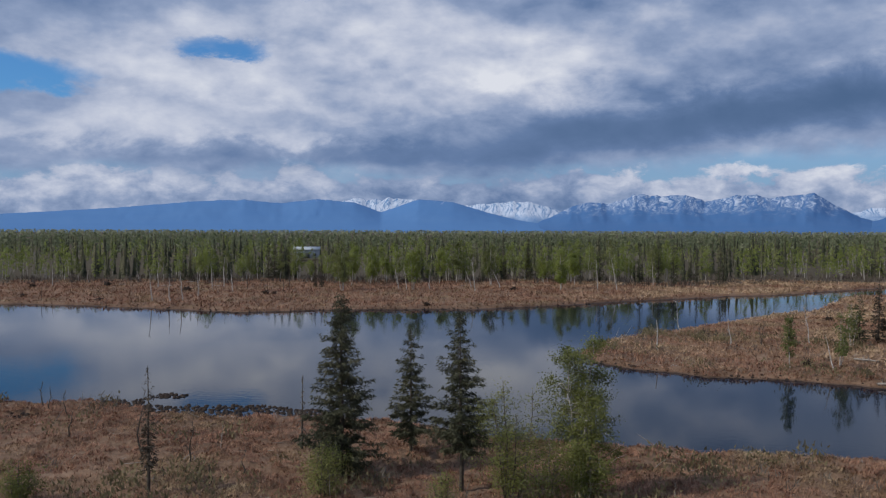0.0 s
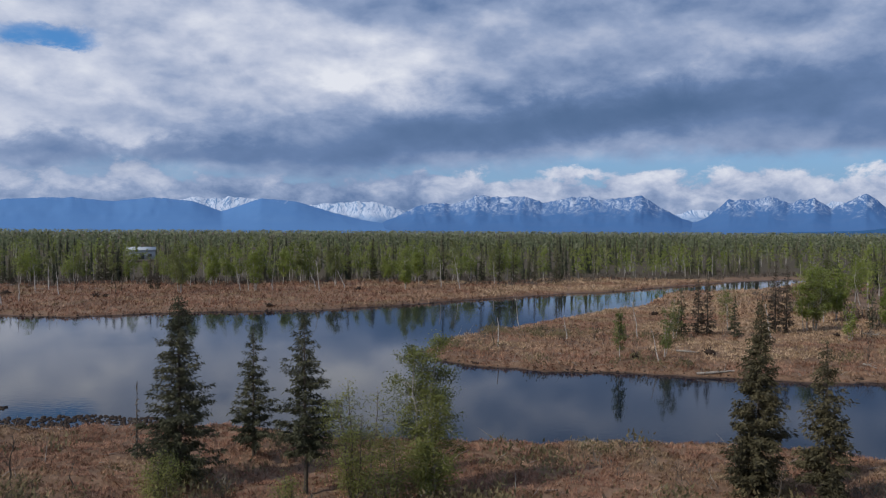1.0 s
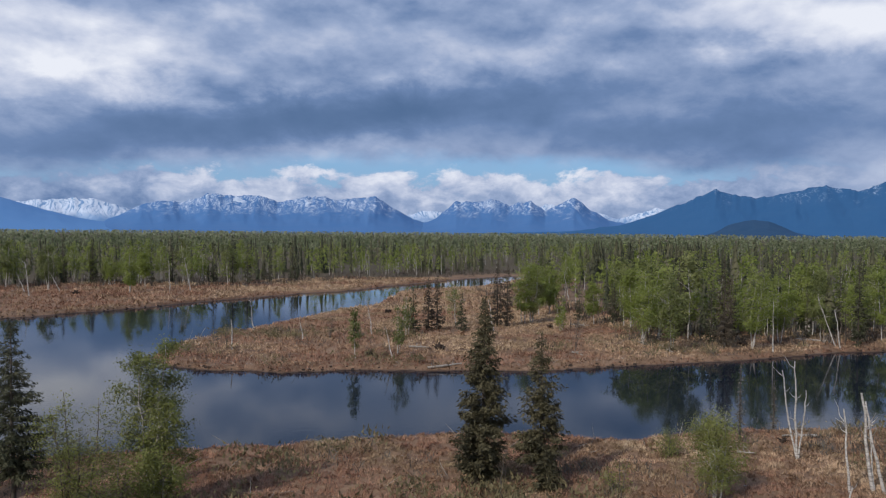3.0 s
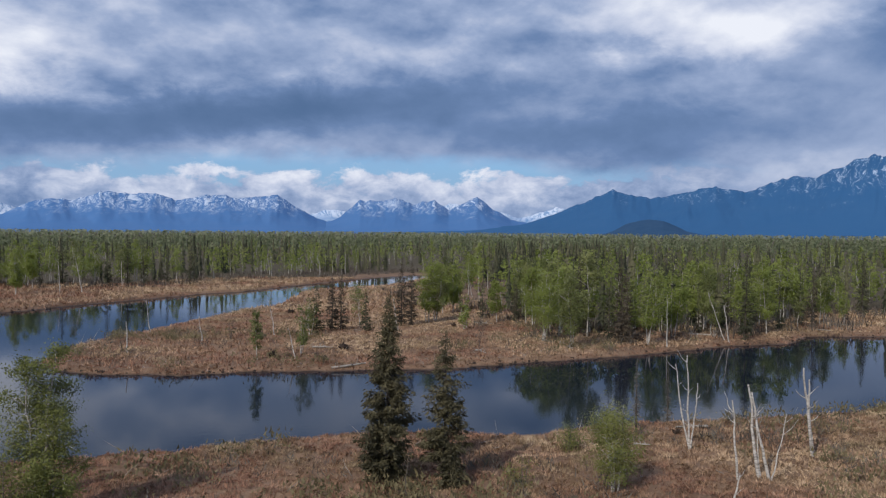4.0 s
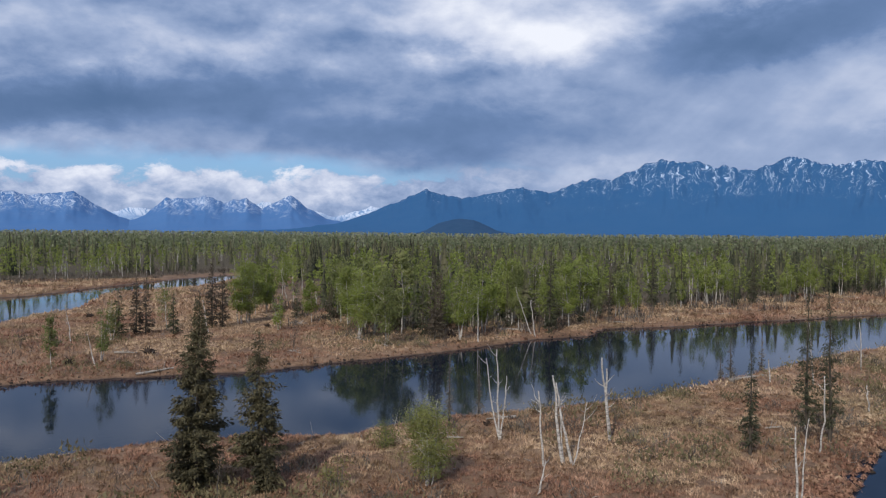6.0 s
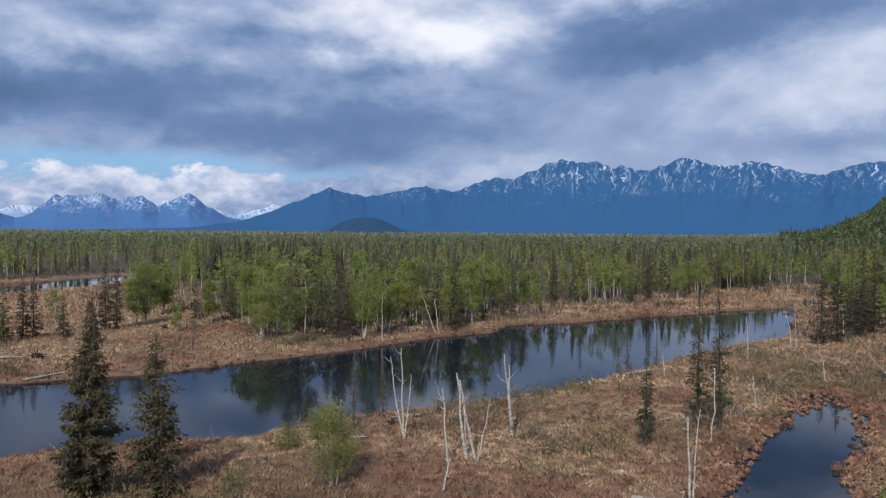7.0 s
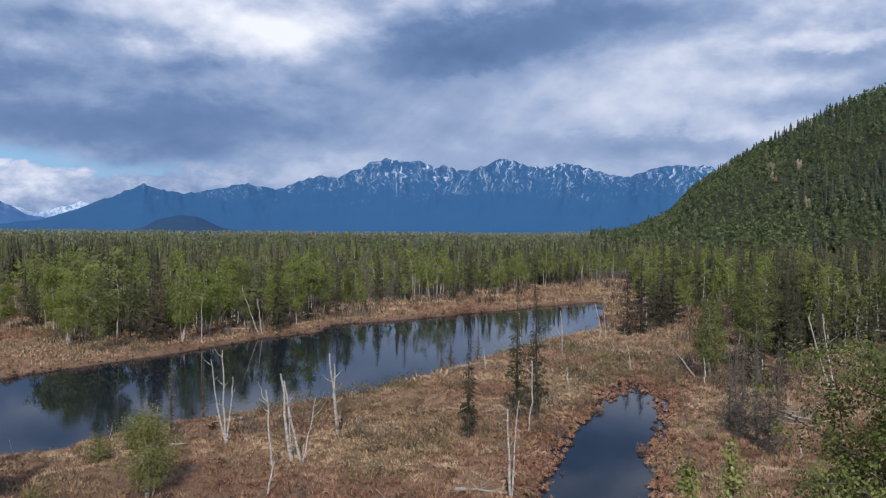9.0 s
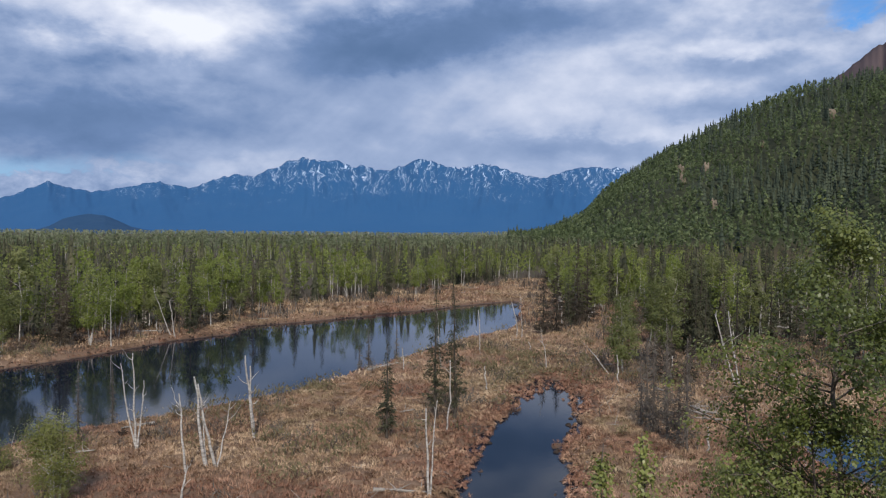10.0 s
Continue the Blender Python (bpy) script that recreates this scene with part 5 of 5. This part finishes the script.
def fallen_log(ax, ay, bx, by, radius, seed, mat, label, lift=0.15):
    """A fallen stem with the stubs of its limbs, lying on the sedge."""
    rng = np.random.default_rng(seed)
    za, zb = float(land_height(ax, ay)) + lift, float(land_height(bx, by)) + lift
    length = math.hypot(bx - ax, by - ay)
    s = np.linspace(0, 1, 8)[:, None]
    path = np.array([0, 0, 0]) + np.array([bx - ax, by - ay, zb - za]) * s
    path[1:-1] += rng.normal(0, 0.02 * length * 0.4, (6, 3)) * np.array([1, 1, 0.4])
    parts = [tube(path, np.linspace(radius, radius * 0.45, 8), 7)]
    for _ in range(4):
        u = rng.uniform(0.2, 0.9)
        base = path[int(u * 7)]
        d = unit(1, rng)[0]
        d[2] = abs(d[2])
        parts.append(tube(np.array([base, base + d * 0.4, base + d * 0.9 + rng.normal(0, 0.1, 3)]), (radius * 0.35, radius * 0.25, 0.01), 4))
    ob = piece("fallen_log", *joined(parts), mat, smooth=True)
    ob.location = (ax, ay, za)
    return tagged(ob, label, "log", "fallen logs")


LOGS = [(81, 87.5, 77.8, 81.6, 0.2), (104.1, 84.1, 107.9, 80.9, 0.22), (103.5, 72.8, 102.6, 70.5, 0.16), (44.4, 85.9, 48.5, 85.2, 0.17), (65.9, 87.3, 65.8, 84.8, 0.12), (48.9, 100.1, 50.9, 98.1, 0.14),
        (84.9, 37.6, 91.6, 36.6, 0.22), (148, -7.6, 143, -10.5, 0.25), (114, -3.2, 113.5, -6.4, 0.22), (78.3, 3.1, 74.6, 0.3, 0.13), (76.3, 3.2, 74.6, 1.2, 0.12), (46.6, 42.4, 47.6, 41.6, 0.09), (67, 26.8, 68, 25.6, 0.1),
        (56, 43.2, 53.4, 44.2, 0.14), (45.8, 19.8, 47.4, 16.9, 0.13), (73.5, -0.1, 73.2, 2.8, 0.10),
        (149.0, -7.7, 141.8, -10.3, 0.20), (126.4, -3.8, 122.7, -5.3, 0.16), (115.6, -3.2, 113.1, -4.9, 0.16), (78.5, 3.1, 78.6, 1.5, 0.12), (76.6, 2.7, 75.2, 0.3, 0.12)]
for k, (ax, ay, bx, by, r) in enumerate(LOGS):
    fallen_log(ax, ay, bx, by, r, 700 + k, DEADWOOD, "bleached grey log lying in the dry sedge")


def rng_logs():
    """Smaller windfall before the woods."""
    rng = np.random.default_rng(77)
    x, y = random_places(900, 70, 250, -30, 95, rng)
    s = outside(x, y, CLEARING)
    ok = (s > -22) & (s < 2) & (shore_distance(x, y) > 1.5)
    for k, (px, py) in enumerate(zip(x[ok][:46], y[ok][:46])):
        a, ln = rng.uniform(0, 6.28), rng.uniform(1.5, 5.0)
        fallen_log(px, py, px + ln * math.cos(a), py + ln * math.sin(a), rng.uniform(0.06, 0.14), 740 + k, DEADWOOD, "bleached fallen stem in the sedge")


rng_logs()


def root_ball(x, y, size, seed):
    """The upturned root plate of a fallen tree."""
    rng = np.random.default_rng(seed)
    bm = bmesh.new()
    bmesh.ops.create_icosphere(bm, subdivisions=3, radius=1.0)
    for v in bm.verts:
        n = noise.noise(v.co * 2.1 + Vector((seed, 0, 0))) * 0.5 + noise.noise(v.co * 5 + Vector((0, seed, 0))) * 0.25
        v.co = Vector((v.co.x * 0.8, v.co.y * 0.5, v.co.z * 0.55)) * size * 0.8 * (1 + 1.3 * n)
    v = np.array([w.co for w in bm.verts])
    f = np.array([[w.index for w in p.verts] for p in bm.faces])
    bm.free()
    ob = piece("root_ball", v, f, PEAT)
    roots = []
    for _ in range(16):
        d = unit(1, rng)[0]
        d[2] = abs(d[2]) * 0.8
        p0, p1 = d * size * 0.5, d * size * rng.uniform(0.9, 1.6)
        roots.append(tube(np.array([p0, (p0 + p1) / 2 + rng.normal(0, 0.1, 3) * size, p1]), (0.07 * size, 0.05 * size, 0.01), 4))
    piece("roots", *joined(roots), PEAT, ob)
    ob.location = (x, y, float(land_height(x, y)) + size * 0.25)
    return tagged(ob, "dark upturned root ball of a fallen tree", "root ball", "root balls")


for k, (x, y, size) in enumerate(((51.8, 96.9, 0.95), (41.7, 96.3, 0.7), (78.5, 109.7, 0.6), (66.5, 145.1, 0.8), (-88.7, 222.9, 1.3), (-105.7, 217.2, 1.2), (-62.6, 205.5, 1.3), (-41.3, 196.9, 1.0), (-39.5, 197.5, 0.8),
                                  (-95.1, 190.9, 0.9), (-73.8, 181.0, 0.9), (-3.3, 171.3, 0.9), (17.8, 211.1, 1.1), (-19.1, 249, 1.0), (91.5, 82.5, 0.8), (52.6, 43.4, 0.5))):
    root_ball(x, y, size, 800 + k)


def bushes():
    rng = np.random.default_rng(88)
    spots = [(67.7, 88.8, 3.6), (42.7, 112.9, 3.4), (27.2, 109.6, 3.0), (105.8, 77.2, 4.6), (-101.6, 231, 4.5), (60, 36, 1.8), (84, 36.5, 2.0), (62.5, 18.5, 1.6), (64, 3.4, 3.0), (66, 5, 3.4), (63, 2.0, 2.4), (68.2, 3.8, 3.2), (70.5, 6, 3.4), (85, 8, 3.0), (88, 4, 3.4), (92, 2, 3.0), (83.5, 3.0, 2.2)]
    x, y = random_places(700, 46, 130, -29, 97, rng)
    ok = (shore_distance(x, y) > 1.0) & (outside(x, y, CLEARING) < 0) & (vnoise(x, y, 0.07, 2) > 0.5)
    spots += [(float(a), float(b), float(rng.uniform(0.6, 1.5))) for a, b in zip(x[ok][:60], y[ok][:60])]
    models = []
    for k, (px, py, h) in enumerate(spots):
        if k < 5:
            w = twiggy_parts(3.0, 1.3, 880 + k, 9, 6)
            b = piece("willow_bush", *w, TWIG)
            b.location, b.scale = (px, py, float(land_height(px, py)) - 0.05), (h / 3,) * 3
            models.append(tagged(b, "leafless grey-brown willow bush", "bush", "willow bushes"))
        else:
            again(models[k % 5], (px, py), float(rng.uniform(0, 6.28)), h / 3)


bushes()


def far_building():
    """A pale low building seen through a gap in the woods."""
    base = tagged(new("building"), "low pale building with a grey roof", "building")
    for name, x0, x1, y0, y1, z0, z1, mat in (("wall", -6, 6, -4, 4, 0, 4.0, PALE), ("roof", -6.5, 6.5, -4.5, 4.5, 4.0, 4.35, PALE), ("door", -1.2, 1.2, -4.03, -3.9, 0, 2.8, DARKROOF), ("window", 2.6, 4.4, -4.03, -3.9, 1.2, 2.5, DARKROOF), ("window", -4.6, -2.8, -4.03, -3.9, 1.2, 2.5, DARKROOF)):
        v = np.array([(x, y, z) for x in (x0, x1) for y in (y0, y1) for z in (z0, z1)], float)
        if name == "roof":
            v[(v[:, 2] > z0 + 0.1) & (v[:, 1] > 0), 2] += 1.2
            v[(v[:, 2] < z0 + 0.1) & (v[:, 1] > 0), 2] += 1.2
        piece(name, v, np.array([(0, 1, 3, 2), (4, 6, 7, 5), (0, 4, 5, 1), (2, 3, 7, 6), (0, 2, 6, 4), (1, 5, 7, 3)]), mat, base)
    base.location = (-66, 410, float(land_height(-66, 410)) + 1.0)
    base.rotation_euler = (0, 0, radians(9))


far_building()

# ---------------------------------------------------------------- sedge


def sedge(name, count, d0, d1, az0, az1, length, half, seed, label, lump=0.8):
    """Last year's sedge: narrow blades combed down in tufts, with dark hollows between."""
    rng = np.random.default_rng(seed)
    x, y = random_places(count, d0, d1, az0, az1, rng)
    s = shore_distance(x, y)
    tuft = vnoise(x, y, lump, 3, 0.55)
    cover = vnoise(x + 70, y, 0.10, 3)
    ok = (s > -0.1) & (rng.random(count) < smooth(0.22, 0.56, tuft) * (0.6 + 1.1 * cover) * (1 - 0.3 * smooth(-20, 10, 10 - x)) * (1 + 0.4 * smooth(20, 45, x)) * np.where(outside(x, y, POND) < 2.2, 0.25 + 0.3 * vnoise(x, y, 0.5, 2), 1.0)) & (outside(x, y, CLEARING) < 10)
    x, y, tuft = x[ok], y[ok], tuft[ok]
    n = len(x)
    swirl = vnoise(x, y, 0.9, 2) * 14.0 + rng.normal(0, 1.3, n)
    lean = rng.uniform(0.45, 1.55, n)
    ln = length * rng.uniform(0.5, 1.3, n)
    d = np.column_stack([np.cos(swirl) * np.sin(lean), np.sin(swirl) * np.sin(lean), np.cos(lean)])
    w = np.column_stack([-np.sin(swirl), np.cos(swirl), np.zeros(n)]) * half
    root = np.column_stack([x, y, land_height(x, y) - 0.02 + (tuft - 0.45) * 1.1 * length])
    v = np.stack([root - w, root + w, root + d * ln[:, None]], 1).reshape(-1, 3)
    tagged(piece(name, v, np.arange(n * 3).reshape(-1, 3), SEDGE), label, "grass", kind="stuff")


sedge("near_sedge", 900000, 43, 88, -31, 103, 0.30, 0.030, 61, "dead brown sedge on the near bank", 1.5)
sedge("spit_sedge", 620000, 86, 168, -31, 103, 0.46, 0.055, 62, "pale dry sedge on the spit", 0.9)
sedge("far_sedge", 420000, 160, 278, -31, 85, 0.7, 0.10, 63, "pale dry sedge on the far bank", 0.6)


def clumps():
    """Dark peat clumps and drowned tussocks standing out of the shallows."""
    rng = np.random.default_rng(91)
    x, y = random_places(110000, 44, 185, -30, 100, rng)
    s = shore_distance(x, y)
    keep = (s < -0.05) & ((outside(x, y, POND) > -0.5) | (x > 69)) & ((outside(x, y, POND) > 1) | (rng.random(len(x)) < 0.5)) & (s > -1.9 * smooth(0.45, 0.8, vnoise(x, y, 0.09, 2))) & (rng.random(len(x)) < 0.6)
    keep |= (s < 0.7) & (s > 0) & (rng.random(len(x)) < 0.6)
    x, y = x[keep][:4600], y[keep][:4600]
    wx, wy = random_places(60000, 56, 90, -31, 52, rng)
    ws = shore_distance(wx, wy)
    raft = (ws < 0.5) & (wy < 90 - 0.85 * np.maximum(wx, 0)) & (ws > -0.25 - (1.2 + 3.8 * (wx < 0)) * smooth(0.50, 0.75, vnoise(wx, wy, 0.16, 2))) & (rng.random(len(wx)) < 0.5)
    x, y = np.concatenate([x, wx[raft][:2600]]), np.concatenate([y, wy[raft][:2600]])
    parts = []
    for k in range(4):
        n = 5
        a = np.arange(n) * 6.283 / n
        r = rng.uniform(0.7, 1.2, n)
        ring0 = np.column_stack([np.cos(a) * r, np.sin(a) * r, np.full(n, -0.3)])
        ring1 = np.column_stack([np.cos(a) * r * 0.7, np.sin(a) * r * 0.7, rng.uniform(0.15, 0.6, n)])
        v = np.concatenate([ring0, ring1, [[0.1, 0, 0.6]], [[-0.1, 0, 0.6]]])
        f = [(i, (i + 1) % n, n + (i + 1) % n, n + i) for i in range(n)] + [(n + i, n + (i + 1) % n, 2 * n, 2 * n + 1) for i in range(n)]
        m = np.arange(len(x)) % 4 == k
        z = np.where(shore_distance(x[m], y[m]) < 0, 0.0, land_height(x[m], y[m]))
        parts.append(scatter_mesh((v, np.array(f)), np.column_stack([x[m], y[m], z - 0.02]), rng.uniform(0.06, 0.30, m.sum()), rng.uniform(0, 6.28, m.sum())))
    v, f = joined(parts)
    tagged(piece("peat_clumps", v, f, PEAT), "dark peat clumps along the water's edge", "peat", kind="stuff")


clumps()


def low_shrubs():
    """Knee-high bog shrubs in drifts: bare grey-brown twigs and a few olive leaves."""
    rng = np.random.default_rng(93)
    x, y = random_places(26000, 43, 135, -30, 100, rng)
    drift = vnoise(x + 20, y + 90, 0.085, 3, 0.6) + 0.10 * (y < 56) * (x < 34) * (x > -8)
    ok = (shore_distance(x, y) > 0.6) & (outside(x, y, CLEARING) < 2) & (rng.random(len(x)) < 0.03 + 0.75 * smooth(0.50, 0.66, drift))
    x, y = x[ok], y[ok]
    for name, mat, label, lot in (("bog_shrubs", LICHEN, "low leafless grey-brown bog shrubs", 0), ("leafing_shrubs", SHRUB, "low olive-leaved bog shrubs", 1)):
        mine = (vnoise(x, y + 33, 0.12, 2) + rng.normal(0, 0.12, len(x)) > 0.52) == (lot == 1)
        px, py = x[mine][:1000 if lot else 480], y[mine][:1000 if lot else 480]
        parts = []
        for k in range(4):
            n = 40
            c = rng.normal(0, 1, (n, 3)) * np.array([0.36, 0.36, 0.2]) + np.array([0, 0, 0.4])
            d = unit(n, rng) * np.array([0.7, 0.7, 0.5]) + np.array([0, 0, 0.6])
            w = np.cross(d, unit(n, rng))
            m = np.arange(len(px)) % 4 == k
            parts.append(scatter_mesh(blades(c, d * (0.12 if lot else 0.2), w * (0.06 if lot else 0.028)), np.column_stack([px[m], py[m], land_height(px[m], py[m])]), rng.uniform(0.6, 1.7, m.sum()), rng.uniform(0, 6.28, m.sum())))
        v, f = joined(parts)
        tagged(piece(name, v, f, mat), label, "shrubs", kind="stuff")


low_shrubs()


def tussocks():
    """Round red-brown sedge tussocks round the pond, some standing in its water."""
    rng = np.random.default_rng(94)
    x, y = random_places(60000, 38, 105, 66, 88, rng)
    rim = outside(x, y, POND)
    end = smooth(70, 84, x)
    ok = (rim > 0.0 - 2.6 * end * (rng.random(len(x)) < 0.16)) & (rim < 2.6) & (rng.random(len(x)) < 0.5)
    x, y = x[ok], y[ok]
    keep = thinned(x, y, 0.62)[:620]
    x, y = x[keep], y[keep]
    parts = []
    for k in range(5):
        n = 70
        up = np.abs(unit(n, rng)) * np.where(rng.random((n, 3)) < 0.5, -1, 1)
        up[:, 2] = np.abs(up[:, 2])
        c = up * np.array([0.30, 0.30, 0.30])
        d = up * np.array([1, 1, 0.2]) + np.array([0, 0, -0.35]) + unit(n, rng) * 0.5
        w = np.cross(up, d)
        m = np.arange(len(x)) % 5 == k
        parts.append(scatter_mesh(blades(c, d * 0.15, w * 0.06), np.column_stack([x[m], y[m], np.maximum(land_height(x[m], y[m]), -0.05)]), rng.uniform(0.6, 1.35, m.sum()), rng.uniform(0, 6.28, m.sum())))
    v, f = joined(parts)
    tagged(piece("tussocks", v, f, SEDGE), "rust-brown sedge tussocks round the pond", "tussocks", kind="stuff")


tussocks()


def brush():
    """Low leafless brush before and under the woods."""
    rng = np.random.default_rng(95)
    x, y = random_places(9000, 75, 330, -32, 104, rng)
    s = outside(x, y, CLEARING)
    ok = (s > -14 * vnoise(x, y, 0.06, 2)) & (s < 25) & (shore_distance(x, y) > 2)
    x, y = x[ok][:2400], y[ok][:2400]
    parts = []
    for k in range(4):
        n = 16
        a = rng.uniform(0, 6.283, n)
        d = np.column_stack([np.cos(a) * 0.6, np.sin(a) * 0.6, rng.uniform(0.6, 1.4, n)])
        w = np.column_stack([-np.sin(a), np.cos(a), np.zeros(n)]) * 0.05
        c = d * 0.5 + np.column_stack([rng.normal(0, 0.35, (n, 2)), np.zeros(n)])
        m = np.arange(len(x)) % 4 == k
        parts.append(scatter_mesh(blades(c, d * 0.5, w), np.column_stack([x[m], y[m], land_height(x[m], y[m])]), rng.uniform(0.7, 1.9, m.sum()), rng.uniform(0, 6.28, m.sum())))
    v, f = joined(parts)
    tagged(piece("brush", v, f, TWIG), "brown leafless brush at the foot of the woods", "brush", kind="stuff")


brush()


def sticks():
    """Bleached sticks and dead stalks strewn over the sedge and along the shore."""
    rng = np.random.default_rng(97)
    x, y = random_places(9000, 44, 130, -30, 100, rng)
    s = shore_distance(x, y)
    ok = (s > 0.4) & (outside(x, y, CLEARING) < 4) & (rng.random(len(x)) < 0.10 + 0.6 * (s < 2.5))
    x, y = x[ok][:1100], y[ok][:1100]
    parts = []
    for px, py, pz in zip(x, y, np.maximum(land_height(x, y), 0)):
        a, ln, up = rng.uniform(0, 6.283), rng.uniform(0.3, 1.3), rng.uniform(0.02, 0.4) if rng.random() < 0.8 else rng.uniform(0.6, 2.0)
        if shore_distance(px + math.cos(a) * ln, py + math.sin(a) * ln) < 0.1:
            ln *= -0.6
        e = np.array([math.cos(a) * ln, math.sin(a) * ln, up * ln * 0.8])
        b = np.array([px, py, pz + 0.08])
        parts.append(tube(np.array([b, b + e * 0.5 + rng.normal(0, 0.05, 3), b + e]), np.array((0.022, 0.018, 0.006)) * rng.uniform(0.7, 1.6), 3))
    v, f = joined(parts)
    tagged(piece("sticks", v, f, DEADWOOD), "bleached sticks strewn over the sedge", "sticks", kind="stuff")


sticks()


def outcrops():
    """Pale rock showing through the hillside woods."""
    rng = np.random.default_rng(98)
    for k, (az, el, size) in enumerate(((86.7, 4.2, 3.4), (86.9, 3.6, 3.0), (87.0, 3.1, 2.4), (88.4, 3.7, 3.0), (88.9, 1.4, 2.4), (95.8, 7.0, 2.6), (91.8, 5.4, 1.4))):
        d = np.linspace(440, 1050, 300)
        x, y = d * math.sin(radians(az)), d * math.cos(radians(az))
        z = land_height(x, y)
        i = int(np.argmax((z - EYE) / d > math.tan(radians(el))))
        bm = bmesh.new()
        bmesh.ops.create_icosphere(bm, subdivisions=3, radius=1.0)
        for v in bm.verts:
            n = noise.noise(v.co * 1.7 + Vector((k * 9, 0, 0))) * 0.7 + noise.noise(v.co * 4.5) * 0.3
            v.co = Vector((v.co.x * 0.7, v.co.y, v.co.z * 1.9)) * size * (1 + n)
        v = np.array([w.co for w in bm.verts])
        f = np.array([[w.index for w in p.verts] for p in bm.faces])
        bm.free()
        ob = piece("rock_outcrop", v, f, ROCK)
        ob.location = (x[i], y[i], z[i] + size * 0.2 + 3.5)
        tagged(ob, "pale tan rock outcrop among hillside trees", "rock", "rock outcrops")


outcrops()
